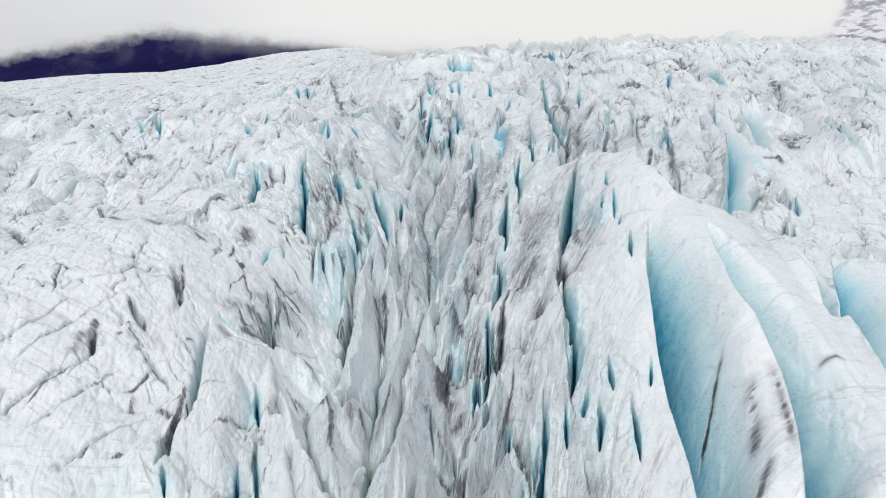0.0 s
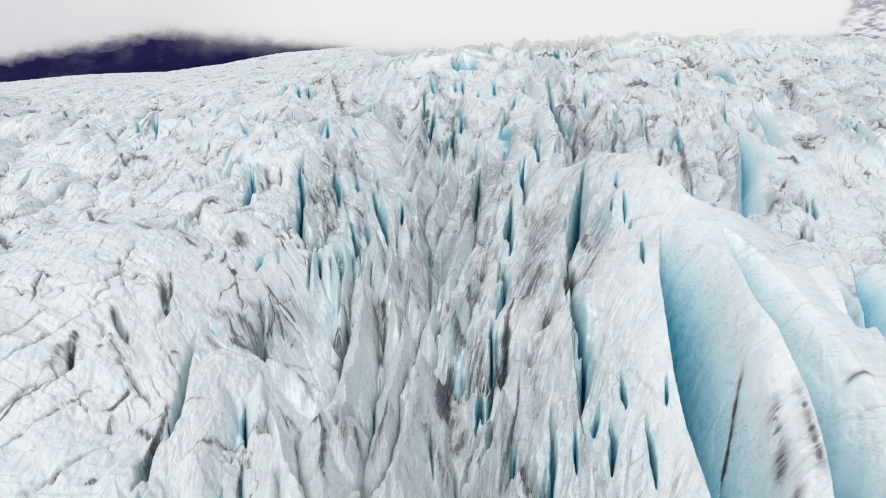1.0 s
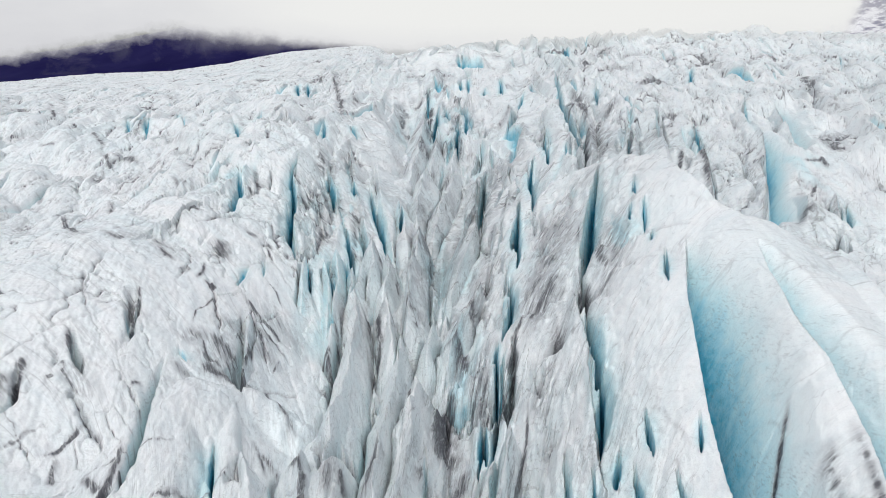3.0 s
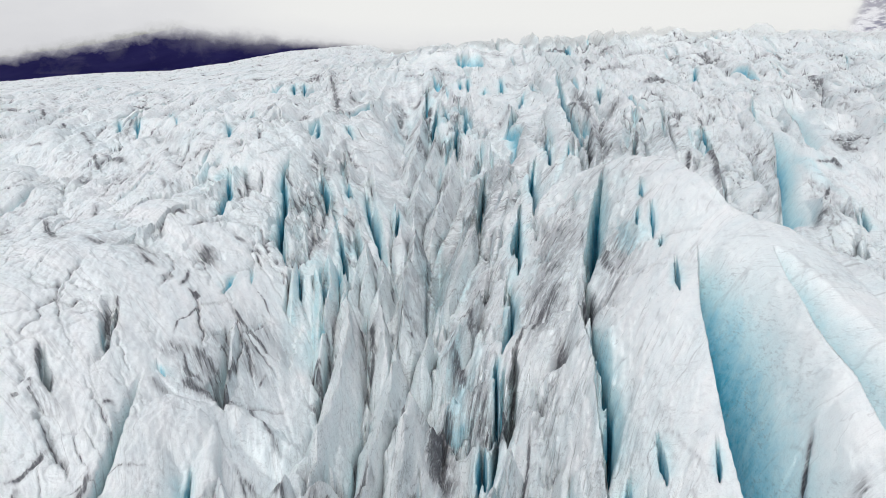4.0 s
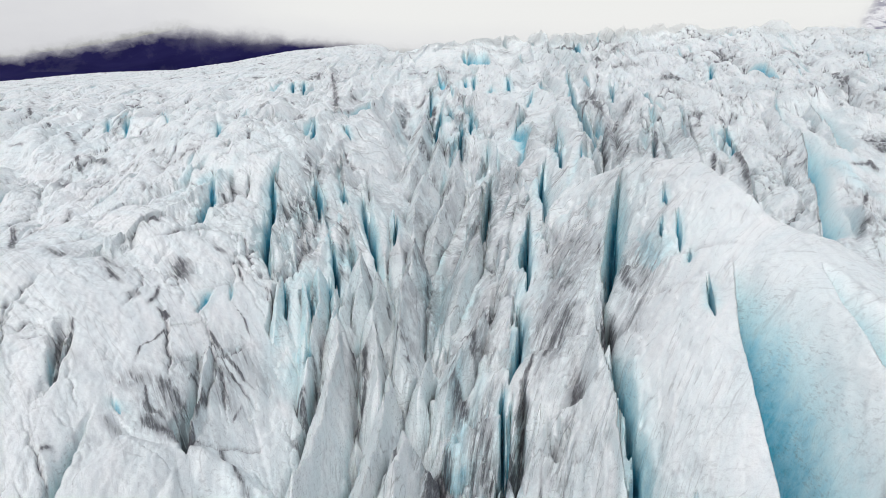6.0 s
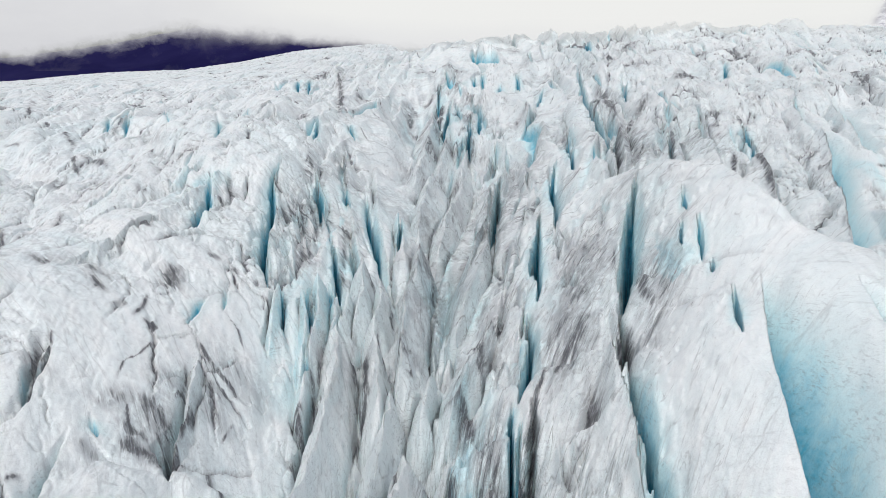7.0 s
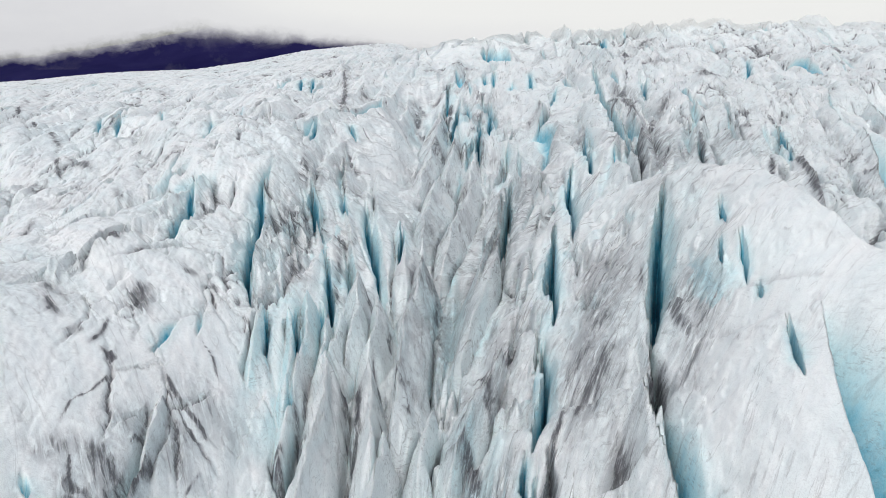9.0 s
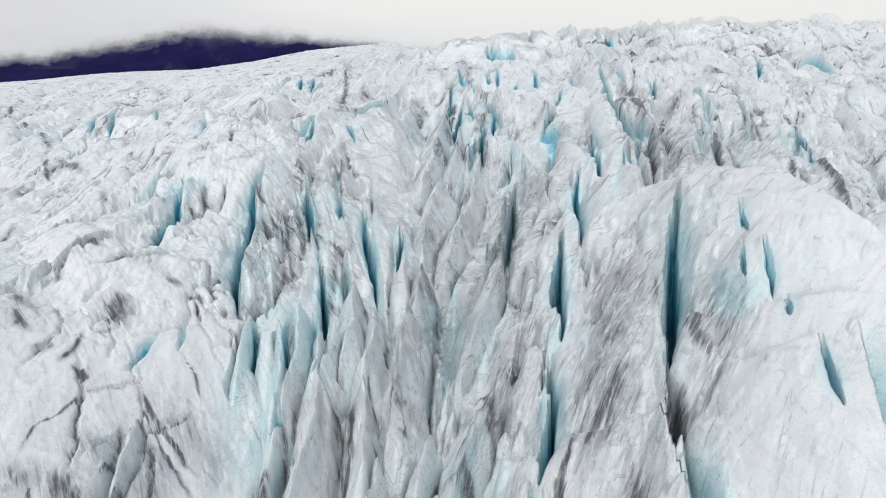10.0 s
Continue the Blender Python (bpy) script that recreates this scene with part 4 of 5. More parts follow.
# stretches where clean ice shows pale blue through a thin crust
SEEPS = [(-11.5, 97, 3.5, 14, 0.3), (-0.5, 103, 2.5, 12, 0.3), (1, 80, 2, 10, 0.28), (-14.5, 112, 3, 12, 0.28), (-24, 116, 3, 9, 0.36), (40, 120, 3, 14, 0.3)]
RIDGE_ID, FIN_ID, CREVASSE_ID = 1, 200, 1000
TROUGH_Y = (90, 107, 125, 145, 175, 210, 265)
TROUGH_X = (4, 2, 0.5, -0.5, -2, -4, -7)


def climb(share):
    """A fin rises from its near end and breaks off steeply at its far end."""
    return np.clip(share / 0.5, 0, 1) ** 0.7 * np.clip((1 - share) / 0.1, 0, 1) * (0.6 + 0.4 * share)


def dusty_share(x, y):
    """Dust lies thickest on the ice east of the trough and thins out to the west."""
    d = from_trough(x, y)
    return 0.72 + 0.28 * np.tanh((d + 1) / 3) - 0.2 * np.clip((d - 10) / 12, 0, 1)


def slits(x, y, pitch, wide, long, seed):
    """Narrow lens-shaped openings side by side along y: 1 in the middle of one, 0 outside."""
    phase = x / pitch + 0.9 * value(x / (2.6 * pitch), y / (2.5 * long), seed)
    row = np.round(phase)
    opened = np.clip(2.4 * value(row * 7.31, y / long, seed + 1) - 0.15, 0, 1)
    return np.clip(1 - np.abs(phase - row) * pitch / (wide * opened + 1e-4), 0, 1) * np.minimum(1, 2 * opened)


PIT_Y = (40, 55, 70, 85, 100, 115, 150)
PIT_X = (-1, -1, -1, 0, 0, -1, -2)
PIT_W = (10, 11, 12.5, 13.5, 14, 13, 10)
CORE_X = (-2, -2.5, -3.5, -3.5, -4, -3, -1)
CORE_W = (6, 7, 7.5, 7.5, 7, 5, 5)


def stands_alone(left, right, line):
    """Whether a wedge is a fin that stands by itself."""
    return max(left, right) < 3.3 and line[0][1] < 112 and abs(line[0][0]) < 13


def hollow(z, line, left, right, depth, x, y, jag):
    """Sinks a broad open gully along a line into the heights z."""
    i = near_line(line, 1.4 * max(left, right) + 1, x, y)
    d, share = along(line, x[i] + 0.12 * jag[i], y[i])
    q = np.abs(d) / (1.2 * np.where(d < 0, left, right))
    z[i] -= 1.15 * depth * taper(share, 0.4) * np.clip(1 - q, 0, 1) ** 1.2


def heights(x, y):
    """Height, bareness of the blue ice with the slots' shade in it, and grit at each place in plan."""
    far = np.clip((y - 105) / 60, 0, 1)
    x0, y0 = x, y
    y = 240 * np.log(1 + np.maximum(y0, -100) / 140)  # shapes grow longer up the valley
    wob = layers(x / 7, y / 16, 11, 3)
    u = across(x0, y0)
    x = u + 0.7 * wob
    z = envelope(x0, y0)
    calm = np.zeros_like(z)
    for a, b, rx, ry, k in CALM:
        calm = np.maximum(calm, k * np.exp(-(((x0 - a) / rx) ** 2 + ((y0 - b) / ry) ** 2) ** 2))
    # the wide blue walls are smooth
    smooth = np.zeros_like(z)
    for line, left, right, depth, steep, blue, rough in CREVASSES:
        if steep < 1.15 and blue > 0.4:
            i = near_line(line, 1.5 * max(left, right), x0, y0)
            d, share = along(line, x0[i], y0[i])
            smooth[i] = np.maximum(smooth[i], np.clip((1.45 - np.abs(d) / np.where(d < 0, left, right)) / 0.4, 0, 1) * taper(share, 0.1))
    calm = np.maximum(calm, 0.95 * smooth)
    busy = 1 - calm
    # sharp fins in the middle of the stream, rounded lumps with gullies to the sides
    band = np.exp(-(((x0 + 1.5 - 0.02 * y0) / np.maximum(5.5, 0.155 * y0 - 3)) ** 4))
    side = 1 - band
    quiet = 1 - 0.75 * np.clip((y0 - 180) / 150, 0, 1) * np.clip(-x0 / np.maximum(y0, 30) / 0.2, 0, 1)
    z = z + (0.3 + 0.9 * far) * busy * (0.4 + 0.6 * band) * ridged(x / 11, y / 40, 21, 2)
    # fins that climb away up the valley and break off behind
    peaks = 0.06 + 0.28 * np.exp(-((y0 - 82) / 16) ** 2)
    crest = np.clip(1 - np.abs(value(x / 4.6, y / 62, 31)) * 3.2, 0, 1)
    step = np.mod(y / 23 + 2.6 * value(x / 5, y / 80, 33) + 0.3 * value(x / 2, y / 9, 34), 1.0)
    rise = np.where(step < 0.88, step / 0.88, (1 - step) / 0.12)
    plates = np.clip((-from_trough(x0, y0) - 3) / 5, 0, 1)  # long even plates west of the trough
    near = 0.3 + 0.7 * np.clip((y0 - 78) / 22, 0, 1)
    z = z + (1.9 * band * near * (1 - 0.7 * plates) + 0.4 * far * quiet) * busy * (crest * (1 - peaks + peaks * rise) - 0.3)
    slots = slits(x + 0.25 * wob, y, 3.7, 0.42, 26, 35) * (1 - 0.5 * plates)
    slots = slots * near
    z = z - 3.2 * band * busy * slots
    even = np.clip((-from_trough(x0, y0) - 6) / 6, 0, 1) * np.clip((y0 - 82) / 14, 0, 1)  # the western ice is smoother
    blades = (1 - 0.6 * even) * ridged(x / 1.4, y / 11, 36, 3, 0.55)
    z = z + (0.05 + 0.15 * band * near * (1 - 0.5 * plates) + 0.10 * far) * (0.3 + 0.7 * busy) * (1 - 0.6 * smooth) * blades
    slant = x + 0.22 * y * np.where(x0 < 0, 1, -1) * side
    lumps = billow(slant / 13, y / 24, 61, 2, 0.45)
    small = billow(slant / 3.4 + 0.4 * wob, y / 7.5, 66, 3, 0.5)
    z = z + (0.1 + 0.9 * side) * busy * quiet * ((1.0 + 0.8 * far) * (1 - 0.25 * even) * lumps + 0.2 * (1 - 0.5 * even) * small)
    bent = 0.22 * layers(x0 / 3.1, y0 / 4.2, 191, 3, 0.55)
    gap, own = blocks(slant / 8.5 + 0.6 * bent, y / 21 + 0.7 * bent, 193)
    gap_small, own_small = blocks(slant / 3.0 + bent, y / 8 - bent, 197)
    rounded = np.sqrt(np.clip(gap, 0, 0.8))
    rounded_small = np.sqrt(np.clip(gap_small, 0, 0.7))
    broken = np.clip(0.6 + 1.8 * value(x0 / 12, y0 / 18, 199), 0.15, 1)
    z = z + (0.15 + 0.85 * side) * busy * quiet * ((0.9 + 0.4 * far) * (rounded - 0.5 + 0.35 * own) + 0.16 * (1 - 0.6 * even) * broken * (rounded_small - 0.45 + 0.3 * own_small))
    shattered = np.clip((x0 - 12) / 8, 0, 1) * np.clip((y0 - 95) / 12, 0, 1)
    crack = np.maximum(np.clip(1 - gap / 0.035, 0, 1) * np.clip(0.2 + 0.5 * shattered + 2.2 * value(x0 / 6, y0 / 9, 201), 0, 1), np.clip(1 - gap_small / 0.05, 0, 1) * np.clip(-0.1 + 0.25 * shattered + 2.2 * value(x0 / 5, y0 / 8, 203), 0, 1))
    crack = crack * (0.25 + 0.75 * side) * np.where(x0 > 0, 1 - 0.8 * calm, 1 - 0.4 * calm)
    z = z - 0.35 * crack
    gully = np.clip(-0.45 - lumps, 0, 1) * 1.6 + np.clip(-0.6 - small, 0, 1) * 1.2
    clean = slots * band * busy * (0.75 - 0.5 * far)
    grit = np.clip(gully * busy, 0, 1) * np.clip(0.4 + 1.1 * layers(x0 / 14, y0 / 22, 91, 3), 0, 1) * 0.95
    grit = np.maximum(grit, 0.95 * crack)

    # up the valley the ice is split into slabs that lean in towards the trough, each one ending in a step
    away = from_trough(x0, y0)
    turn = np.where(away < 0, -1, 1)
    tread = np.mod(turn * u / 5.2 + 0.9 * value(x0 / 15, y / 50, 181) + 0.12 * wob, 1.0)
    tread = np.where(tread < 0.9, tread / 0.9, (1 - tread) / 0.1)
    slab = np.clip((y0 - 100) / 25, 0, 1) * np.clip((np.abs(away) - 3) / 3, 0, 1) * np.clip(0.55 + 1.6 * value(x0 / 17, y / 34, 183), 0.1, 1) * quiet * busy
    z = z + (1.7 + 0.9 * far) * (1 - 0.6 * even) * slab * (tread - 0.5)

    # the trough in the upper stream is packed with thin fins and blue slots
    trough = np.exp(-((x0 - np.interp(y0, TROUGH_Y, TROUGH_X)) / (3 + 0.025 * y0)) ** 4) * np.clip((y0 - 92) / 15, 0, 1) * np.clip((265 - y0) / 60, 0, 1)
    narrow = slits(x0 + 0.2 * wob, y, 2.3, 0.4, 15, 173) * trough
    z = z + trough * (1.3 * ridged(x0 / 2.8 + 0.15 * wob, y / 17, 171, 2) - 1.4) - 3.5 * narrow
    clean = np.maximum(clean, np.maximum(0.95 * narrow, trough * np.clip(0.05 + 0.6 * value(x0 / 3, y0 / 11, 177), 0, 0.33)))
    grit = np.maximum(grit, trough * np.clip(0.25 + 0.9 * layers(x0 / 3, y0 / 9, 175, 2), 0, 0.8))
    # thin cracks that run aslant over the crust, here and there, with grit in them
    lean = x0 - 0.55 * (y0 - 80) * np.tanh(from_trough(x0, y0) / 8) * np.exp(-(from_trough(x0, y0) / 30) ** 2)
    crooked = 0.22 * layers(x0 / 1.1, y0 / 1.6, 143, 3, 0.6)
    seam = np.maximum(slits(lean + crooked, y0, 3.4, 0.25, 9, 141), slits(x0 + 0.5 * y0 * np.where(x0 < 0, -1, 1) + crooked, y0, 4.0, 0.36, 9, 147) * side)
    seam = np.maximum(seam, slits(lean + 2 * crooked, y0, 7.0, 0.55, 20, 151) * far)
    seam = seam * np.clip(1.0 + 2.5 * value(x0 / 9, y0 / 14, 149), 0, 1) * (1 - smooth) * np.where(x0 > 0, 1 - 0.95 * calm, 1)
    z = z - 0.5 * seam
    grit = np.maximum(grit, 0.9 * seam)

    owner = np.zeros(len(z), dtype=np.int32)
    for k, (label, west_line, east_line, wall, flank) in enumerate(RIDGES):
        i = near_line(west_line + east_line, 1, x0, y0)
        dw, sw = along(west_line, x0[i], y0[i])
        de, se = along(east_line, x0[i], y0[i])
        inside = (dw > 0) & (de < 0) & (sw > 0.01) & (sw < 0.99) & (se > 0.01) & (se < 0.99)
        owner[i[inside]] = RIDGE_ID + 3 * k
        owner[i[inside & (dw < wall)]] = RIDGE_ID + 3 * k + 1
        owner[i[inside & (de > -flank) & (dw >= wall)]] = RIDGE_ID + 3 * k + 2
    jag = layers(x0 / 2.6, y0 / 5.5, 51, 4, 0.55)
    edge = layers(x0 / 0.9, y0 / 2.2, 56, 3, 0.6)
    for line, left, right, depth, steep, blue, rough in CREVASSES:
        if blue < 0.25 and steep < 1.15:
            hollow(z, line, left, right, depth, x0, y0, jag)
    # between the wedges the ice has fallen away
    pit = np.exp(-((x0 - np.interp(y0, PIT_Y, PIT_X)) / np.interp(y0, PIT_Y, PIT_W)) ** 4) * np.clip((y0 - 30) / 20, 0, 1) * np.clip((150 - y0) / 30, 0, 1)
    core = np.exp(-((x0 - np.interp(y0, PIT_Y, CORE_X)) / np.interp(y0, PIT_Y, CORE_W)) ** 4) * np.clip((y0 - 30) / 20, 0, 1) * np.clip((150 - y0) / 30, 0, 1)
    z = z - 1.1 * pit - 1.5 * core
    under = np.full(len(z), -99.0)
    flutes = ridged((u + 0.5 * jag) / 1.5, y0 / 10, 211, 3, 0.55) - 0.8
    for k, (line, left, right, drop, up, dull) in enumerate(BLADES):
        i = near_line(line, 2 * max(left, right), x0, y0)
        d, share = along(line, x0[i] + 0.22 * min(1.0, left, right) * jag[i] + 0.05 * edge[i], y0[i])
        px, py = np.array([p[0] for p in line]), np.array([p[1] for p in line])
        stations = np.concatenate([[0], np.cumsum(np.hypot(np.diff(px), np.diff(py)))])
        crest = np.interp(share, stations / stations[-1], envelope(px, py) + up * drop)
        crest = crest - 0.5 * drop * np.clip(1 - share / 0.2, 0, 1) ** 1.5 + 0.07 * drop * jag[i]
        if dull:  # a rounded back sinks into the slope at its far end
            crest = crest - 0.45 * drop * np.clip((share - 0.6) / 0.4, 0, 1) ** 1.5
        q = np.hypot(d, 0.05) / np.where(d < 0, left, right) * (1 + 0.15 * jag[i])
        wedge = crest - drop * (q * q if dull else q ** 0.75 + 1.5 * np.clip(q - 1, 0, 9) ** 2)
        wedge = np.where(q < 2, wedge + (0.03 if dull else 0.24) * flutes[i] + 0.08 * edge[i], -99)
        proud = wedge > z[i]
        if stands_alone(left, right, line):
            owner[i[proud & (q < 1)]] = FIN_ID + 2 * k
            owner[i[proud & (q < 1) & (d > 0)]] = FIN_ID + 2 * k + 1
        bare = 0.36 * np.clip((q - 0.5) / 0.6, 0, 1) * np.clip(0.25 + 1.5 * value(x0[i] / 2.1, y0[i] / 6, 207), 0, 1) * (drop > 2.7)
        clean[i] = np.where(proud, bare, clean[i])
        grit[i] = np.where(proud, grit[i] * 0.75, grit[i])
        if not dull:
            under[i] = np.maximum(under[i], np.minimum(z[i], wedge))
        z[i] = np.maximum(z[i], wedge)
    # deep joints where two wedges meet, with grit washed into them
    joint = np.clip(1 - (z - under) / 0.55, 0, 1) * np.clip(0.55 + 1.3 * value(x0 / 3, y0 / 8, 213), 0.15, 1)
    z = z - 1.3 * joint
    grit = np.maximum(grit, 0.8 * joint)
    for a, b, rx, ry, k in SEEPS:
        clean = np.maximum(clean, k * np.exp(-((x0 - a) / rx) ** 2 - ((y0 - b) / ry) ** 2) * np.clip(0.6 + 1.2 * value(x0 / 1.6, y0 / 7, 217), 0, 1))

    # unnamed small crevasses of the far ice
    slit = slits(x + 0.3 * wob, y, 5.2, 0.55, 24, 71) * (0.1 + 0.55 * far) * busy * quiet
    z = z - 3.5 * slit
    clean = np.maximum(clean, np.clip(slit * 1.6, 0, 1) * 0.7)

    for k, (line, left, right, depth, steep, blue, rough) in enumerate(CREVASSES):
        if blue < 0.25 and steep < 1.15:
            continue
        i = near_line(line, 1.4 * max(left, right) + 1, x0, y0)
        d, share = along(line, x0[i] + (0.12 if steep < 1.15 else 1.0) * rough * (jag[i] * min(0.7, 0.35 * (left + right)) + 0.8 * edge[i] * min(0.22, 0.3 * (left + right))), y0[i])
        if steep < 1.15:
            t = taper(share, 0.3)
        else:  # a slit runs out to a point at both ends
            t = np.clip(np.minimum(share / 0.35, (1 - share) / 0.65), 0, 1) ** 0.8
        reach = np.where(d < 0, left, right)
        q = np.abs(d) / ((1.5 if steep < 1.15 else 1.2) * reach * (0.06 + 0.94 * t) * (1 + (0.03 if steep < 1.15 else 0.35) * edge[i]) + 1e-6)
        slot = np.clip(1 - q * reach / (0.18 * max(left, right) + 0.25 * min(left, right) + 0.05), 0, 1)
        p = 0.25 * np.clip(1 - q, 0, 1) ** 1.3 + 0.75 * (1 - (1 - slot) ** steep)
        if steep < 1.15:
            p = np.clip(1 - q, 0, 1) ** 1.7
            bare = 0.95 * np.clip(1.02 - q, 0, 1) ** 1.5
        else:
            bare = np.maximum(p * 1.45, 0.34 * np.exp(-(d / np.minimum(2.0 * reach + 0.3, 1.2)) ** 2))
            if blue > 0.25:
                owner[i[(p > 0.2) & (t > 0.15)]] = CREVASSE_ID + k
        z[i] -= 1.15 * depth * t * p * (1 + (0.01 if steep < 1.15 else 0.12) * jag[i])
        # strongest at the slot's core, so depth shade goes into the ice colour
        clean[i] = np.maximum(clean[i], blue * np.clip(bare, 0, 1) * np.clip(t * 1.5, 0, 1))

    for line, width, amount in SMUDGES:
        i = near_line(line, 2.5 * width, x0, y0)
        d, share = along(line, x0[i] + 0.5 * width * jag[i], y0[i])
        grit[i] = np.maximum(grit[i], amount * np.exp(-(d / width) ** 2) * taper(share))

    grit = grit * (1 - 0.28 * np.clip((x0 + 2) / 3, 0, 1) * np.clip((16 - x0) / 4, 0, 1) * np.clip((y0 - 92) / 10, 0, 1))
    z = z + 0.10 * layers(x0 / 1.3, y0 / 3.4, 41, 3, 0.55) + 0.05 * (0.25 + 0.75 * busy) * (1 - 0.7 * smooth) * ridged(u / 0.4, y0 / 1.6, 45, 2)
    tilt = 0.6 * np.tanh(from_trough(x0, y0) / 9)
    flow = x0 + 3.6 * (u - x0)
    return z, clean, grit * (1 - 0.35 * np.clip(clean, 0, 1)), flow - tilt * np.clip(z - envelope(x0, y0), -6, 4), (1 - 0.82 * calm) * (1 - np.clip(2.2 * clean, 0, 1)) * (0.55 + 0.3 * near - 0.25 * far) * dusty_share(x0, y0), owner


def glacier_grid(nx, grow):
    ys = [16.0]
    while ys[-1] < 420:
        ys.append(ys[-1] + max(0.12, ys[-1] * grow) * (2.0 if ys[-1] < 44 else 1.0))
    while ys[-1] < 4200:
        ys.append(ys[-1] * 1.035)
    back = [16 - 4 * 1.35 ** k for k in range(20)]
    ys = np.array(back[::-1] + ys)
    s = np.linspace(-1, 1, nx)
    wing = 1 + 0.02 * (1.32 ** np.arange(1, 23) - 1)
    s = np.concatenate([-wing[::-1], s, wing])
    half = 3.5 + 0.5 * np.hypot(ys, 30)
    x = 1 + s[None, :] * half[:, None]
    y = np.repeat(ys[:, None], len(s), 1)
    return x, y


def store(mesh, name, values):
    mesh.attributes.new(name, "FLOAT", "POINT").data.foreach_set("value", values.astype(np.float32))


def piece(name, faces, co, normals, fields, mat, parent=None):
    """A piece of the glacier as a mesh of its own, with the normals of the whole."""
    used, index = np.unique(faces, return_inverse=True)
    mesh = bpy.data.meshes.new(name)
    mesh.vertices.add(len(used))
    mesh.vertices.foreach_set("co", co[used].astype(np.float32).ravel())
    mesh.loops.add(faces.size)
    mesh.loops.foreach_set("vertex_index", index.astype(np.int32).ravel())
    mesh.polygons.add(len(faces))
    mesh.polygons.foreach_set("loop_start", np.arange(0, faces.size, 4, dtype=np.int32))
    mesh.polygons.foreach_set("use_smooth", np.ones(len(faces), dtype=bool))
    mesh.update(calc_edges=True)
    mesh.normals_split_custom_set_from_vertices(normals[used])
    for key, values in fields.items():
        store(mesh, key, values[used])
    mesh.materials.append(mat)
    ob = new(name, mesh)
    ob.parent = parent
    return ob


def grid_normals(x, y, z):
    """Normals of a height sheet laid on a grid."""
    along_rows = np.stack([np.gradient(a, axis=1) for a in (x, y, z)], -1)
    along_cols = np.stack([np.gradient(a, axis=0) for a in (x, y, z)], -1)
    n = np.cross(along_rows, along_cols)
    return (n / np.linalg.norm(n, axis=-1, keepdims=True)).reshape(-1, 3)


def islands(own, least):
    """The joined-up stretches of each owner on the grid, as lists of face numbers; small ones are left out."""
    rows, cols = own.shape
    parent, owners, runs = [], [], []

    def root(k):
        while parent[k] != k:
            parent[k] = parent[parent[k]]
            k = parent[k]
        return k

    above = []
    for r in range(rows):
        edges = np.nonzero(np.diff(own[r]))[0] + 1
        starts, ends = np.concatenate([[0], edges]), np.concatenate([edges, [cols]])
        row, j = [], 0
        for a, b in zip(starts.tolist(), ends.tolist()):
            who = int(own[r, a])
            if not who:
                continue
            k = len(parent)
            parent.append(k)
            owners.append(who)
            runs.append((r * cols + a, r * cols + b))
            while j < len(above) and above[j][1] <= a:
                j += 1
            i = j
            while i < len(above) and above[i][0] < b:
                if above[i][2] == who:
                    parent[root(above[i][3])] = root(k)
                i += 1
            row.append((a, b, who, k))
        above = row
    found = {}
    for k, run in enumerate(runs):
        found.setdefault(root(k), []).append(run)
    groups = {}
    for k, parts in found.items():
        if sum(b - a for a, b in parts) >= least:
            groups.setdefault(owners[k], []).append(np.concatenate([np.arange(a, b) for a, b in parts]))
    return groups


TALL_FIN = "tall sharp white ice fin with grey grit on its faces"
LOW_FIN = "low white ice fin streaked with grey grit"


def build_glacier():
    gx, gy = glacier_grid(NX, GROW)
    z, clean, grit, stream, dust, owner = heights(gx.ravel(), gy.ravel())
    rows, cols = gx.shape
    co = np.stack([gx.ravel(), gy.ravel(), z], 1)
    normals = grid_normals(gx, gy, z.reshape(rows, cols))
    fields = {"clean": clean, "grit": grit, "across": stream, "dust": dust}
    k = np.arange(rows * cols, dtype=np.int32).reshape(rows, cols)
    faces = np.stack([k[:-1, :-1], k[:-1, 1:], k[1:, 1:], k[1:, :-1]], -1).reshape(-1, 4)
    of = owner[faces[:, 0]]
    groups = islands(of.reshape(rows - 1, cols - 1), 160)
    taken = np.zeros(len(of), dtype=bool)
    for parts in groups.values():
        for index in parts:
            taken[index] = True

    def cut(name, own, parent, label=""):
        for index in groups.get(own, ()):
            tagged(piece(name, faces[index], co, normals, fields, ICE, parent), label)

    ground = piece("ground", faces[~taken], co, normals, fields, ICE)
    tagged(ground, "crevassed white glacier ice with pale blue hollows and grey grit", "glacier", kind="structure")
    for j, (label, *_) in enumerate(RIDGES):
        thing = tagged(new("ice_ridge"), label, "ice ridge", "ridges of the glacier")
        for n, (part_name, part_label) in enumerate((("crown", ""), ("wall", "bare blue ice wall"), ("flank", ""))):
            cut(part_name, RIDGE_ID + 3 * j + n, thing, part_label)
    for j, (line, left, right, drop, *_) in enumerate(BLADES):
        if FIN_ID + 2 * j not in groups and FIN_ID + 2 * j + 1 not in groups:
            continue
        thing = tagged(new("ice_fin"), TALL_FIN if drop > 3.6 else LOW_FIN, "ice fin", "fins in the trough of the glacier")
        cut("face", FIN_ID + 2 * j, thing)
        cut("face", FIN_ID + 2 * j + 1, thing)
    for j in range(len(CREVASSES)):
        cut("crevasse", CREVASSE_ID + j, ground)


build_glacier()


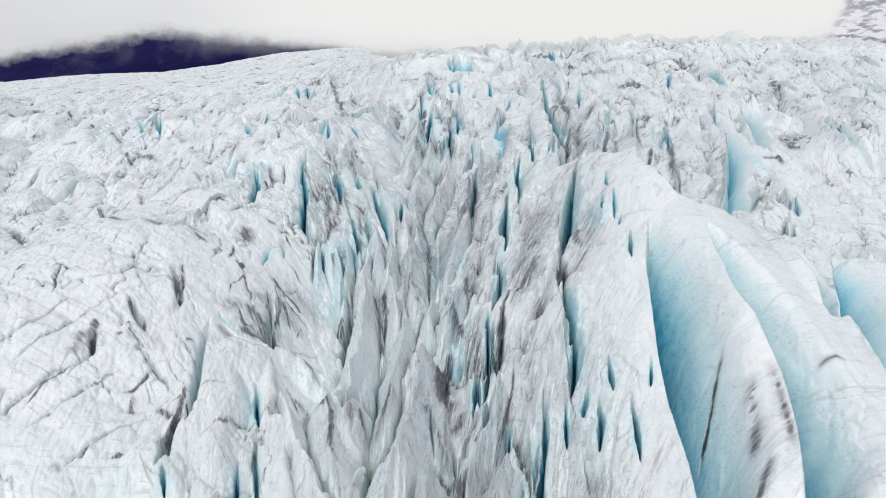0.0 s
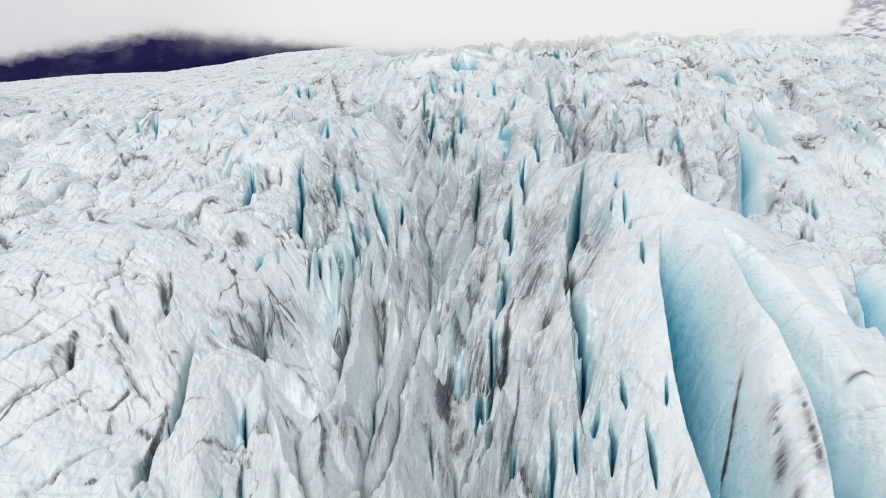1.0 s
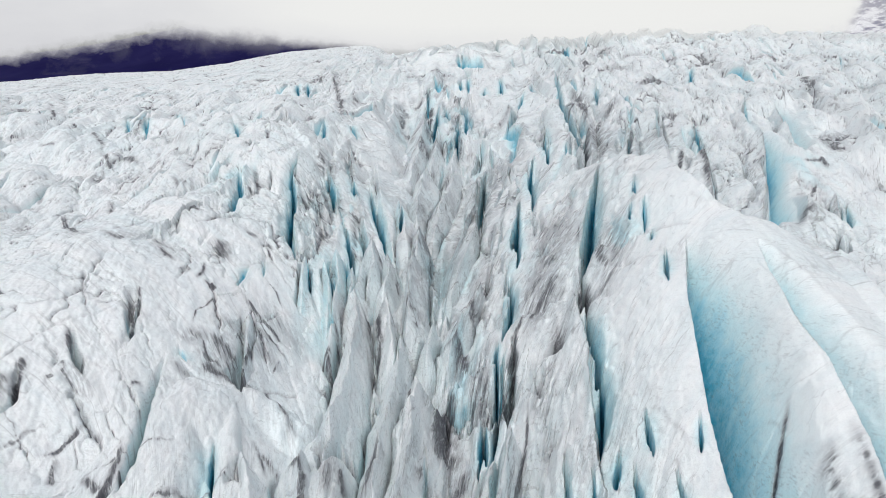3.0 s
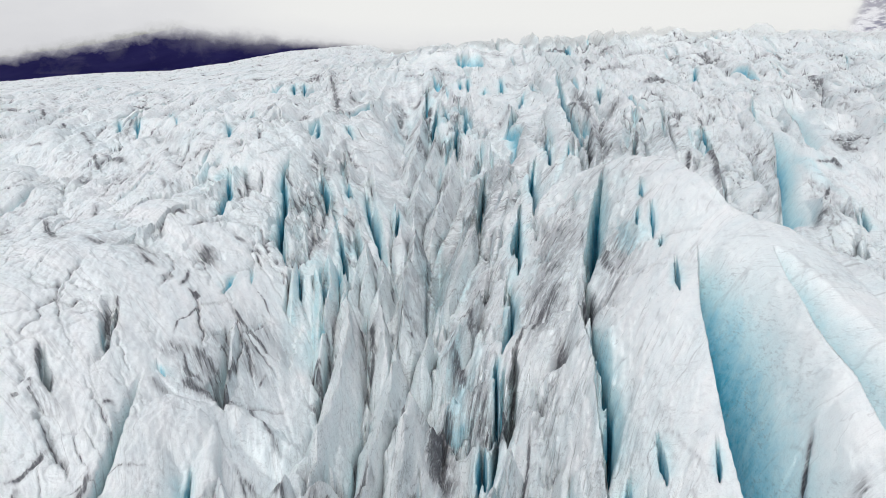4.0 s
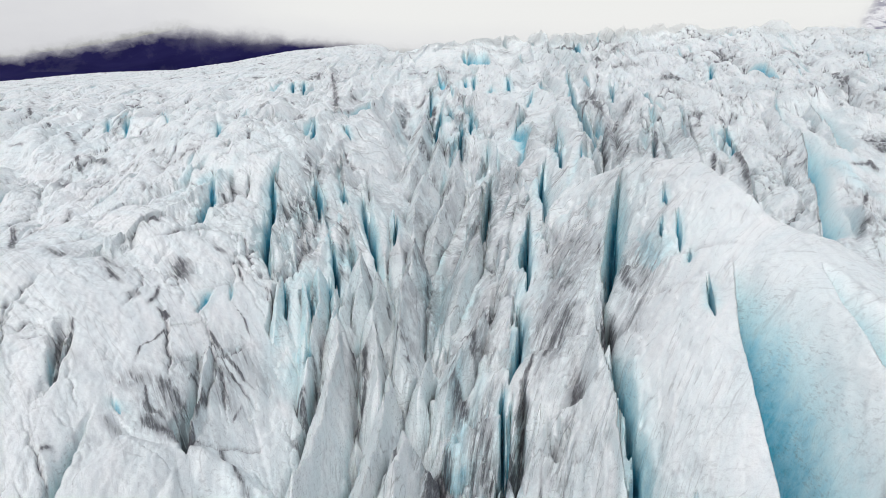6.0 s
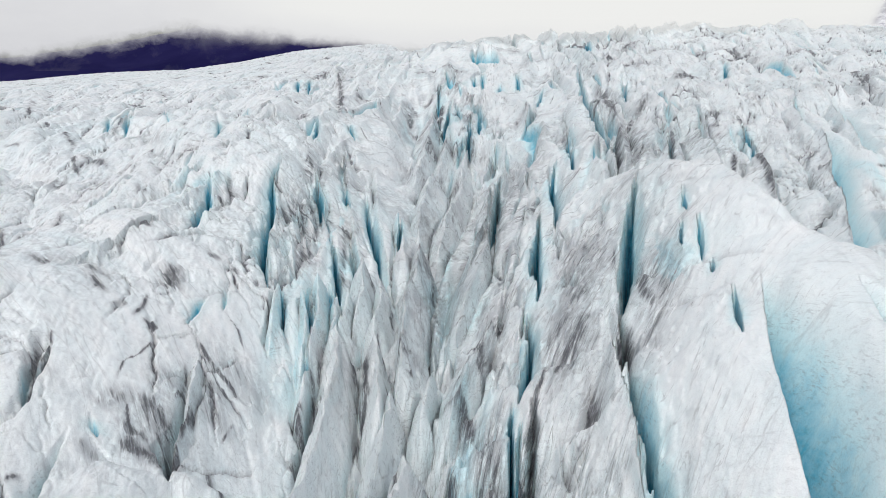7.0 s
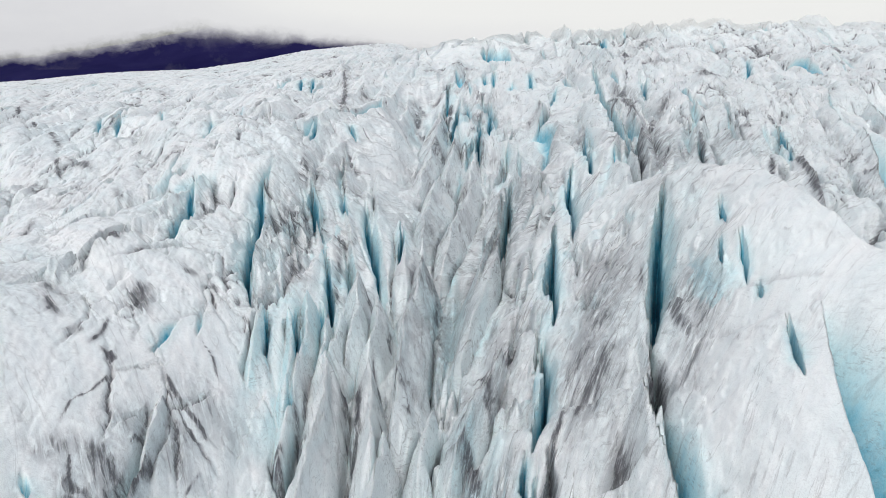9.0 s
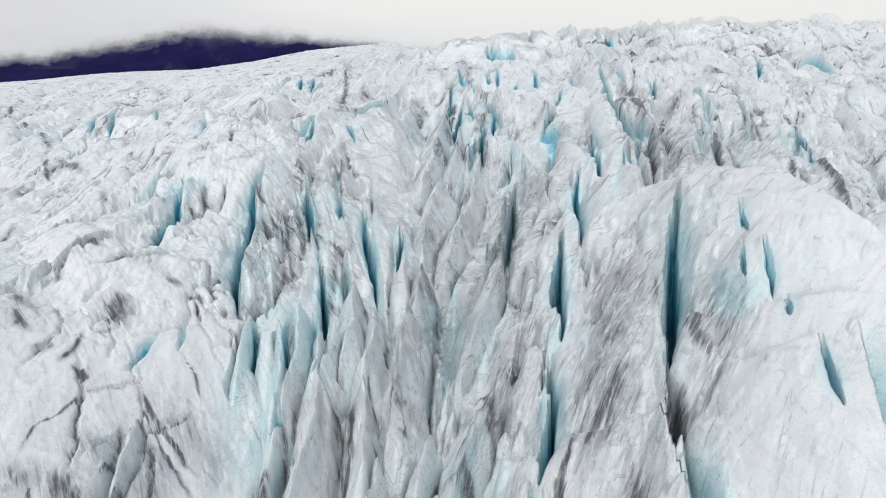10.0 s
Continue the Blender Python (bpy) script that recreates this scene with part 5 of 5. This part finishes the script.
# ---- the far mountains and the cloud that hangs on them ----
def grid_mesh(name, co, rows, cols):
    mesh = bpy.data.meshes.new(name)
    k = np.arange(rows * cols).reshape(rows, cols)
    quads = np.stack([k[:-1, :-1], k[:-1, 1:], k[1:, 1:], k[1:, :-1]], -1).reshape(-1, 4)
    mesh.from_pydata(co.tolist(), [], quads.tolist())
    mesh.polygons.foreach_set("use_smooth", np.ones(len(quads), dtype=bool))
    return mesh


def mountain(name, label, mat, left, right, far, foot, crest, bumps, seed):
    """A slope seen across the glacier: it rises from foot to crest, whose heights run from the left bearing to the right one."""
    cols, rows = 160, 40
    a = np.linspace(left, right, cols)[None, :] + np.zeros((rows, 1))
    v = np.linspace(0, 1, rows)[:, None] + np.zeros((1, cols))
    dist = far * (1 + 0.35 * v)
    top = np.interp(a, np.linspace(left, right, len(crest)), crest)
    x, y = a * dist, dist
    z = 30 + foot * dist * (1 - v) + v * top * dist + bumps * v * (1 - 0.5 * v) * layers(x / (far * 0.06), y / (far * 0.12), seed, 5, 0.55)
    mesh = grid_mesh(name, np.stack([x.ravel(), y.ravel(), z.ravel()], 1), rows, cols)
    mesh.materials.append(mat)
    return tagged(new(name, mesh), label, "mountain")


mountain("dark_mountain", "dark blue-black lava slope beyond the glacier under cloud", LAVA, -0.75, -0.08, 1900, 0.02, (0.055, 0.06, 0.066, 0.0755, 0.088, 0.106, 0.118, 0.11), 5, 5)
mountain("green_mountain", "grey-green mossy mountainside half hidden in cloud", MOSS, -0.85, -0.1, 2700, 0.03, (0.075, 0.085, 0.09, 0.095, 0.115, 0.12, 0.10), 22, 9)
mountain("snowy_mountain", "snow-streaked grey rock mountain half hidden in cloud", SNOWY, 0.30, 0.85, 2300, 0.05, (0.12, 0.16, 0.2, 0.22, 0.22), 25, 13)


def cloud_bank():
    """One curtain of low cloud from side to side; its lower edge hangs lower over the head of the glacier."""
    cols, rows, dist = 220, 60, 1500
    a = np.linspace(-1.1, 1.1, cols)[None, :] + np.zeros((rows, 1))
    v = np.linspace(0, 1, rows)[:, None] + np.zeros((1, cols))
    e = 0.02 + 0.42 * v ** 1.6
    base = np.interp(a, CLOUD_A, CLOUD_E)
    soft = np.interp(a, CLOUD_A, CLOUD_S)
    thick = np.clip((e - base) / soft, -0.6, 1.6)
    x, y, z = a * dist, np.full_like(a, dist), 30 + e * dist
    mesh = grid_mesh("cloud_bank", np.stack([x.ravel(), y.ravel(), z.ravel()], 1), rows, cols)
    store(mesh, "thick", thick.ravel())
    store(mesh, "light", (np.interp(a, (-0.5, -0.3, 0.0, 0.3), (0.25, 0.4, 0.8, 1.0)) * np.clip(0.5 + (e - base) / 0.09, 0, 1)).ravel())
    mesh.materials.append(CLOUD)
    return tagged(new("backdrop", mesh), "bank of low white cloud hanging over the glacier", "cloud", kind="structure")


CLOUD_A = (-1.1, -0.47, -0.405, -0.345, -0.285, -0.255, -0.2, -0.14, -0.11, -0.08, 0.1, 0.30, 0.40, 0.42, 0.46, 0.52, 1.1)
CLOUD_E = (0.062, 0.064, 0.073, 0.083, 0.091, 0.088, 0.085, 0.083, 0.079, 0.072, 0.07, 0.07, 0.085, 0.125, 0.17, 0.2, 0.2)
CLOUD_S = (0.02, 0.02, 0.022, 0.024, 0.024, 0.024, 0.022, 0.018, 0.018, 0.02, 0.02, 0.02, 0.03, 0.04, 0.05, 0.05, 0.05)
cloud_bank()


def fog_veil():
    """Thin fog that touches the head of the glacier in front of the cloud."""
    cols, rows, dist = 120, 30, 292
    a = np.linspace(-0.42, 0.85, cols)[None, :] + np.zeros((rows, 1))
    v = np.linspace(0, 1, rows)[:, None] + np.zeros((1, cols))
    e = 0.055 + 0.13 * v
    soft = np.interp(a, (-0.42, -0.3, -0.1, 0.2, 0.35, 0.85), (0.0, 0.0, 1.0, 1.0, 0.35, 0.2))
    top = np.clip((0.175 - e) / 0.05, 0, 1)
    thick = np.clip((e - 0.076) / 0.045, 0, 0.8) * soft * top
    x, y, z = a * dist, np.full_like(a, dist), 30 + e * dist
    mesh = grid_mesh("fog", np.stack([x.ravel(), y.ravel(), z.ravel()], 1), rows, cols)
    store(mesh, "thick", thick.ravel())
    store(mesh, "light", np.ones(thick.size))
    mesh.materials.append(FOG)
    return tagged(new("fog", mesh), "thin white fog over the head of the glacier", "fog", kind="structure")


fog_veil()
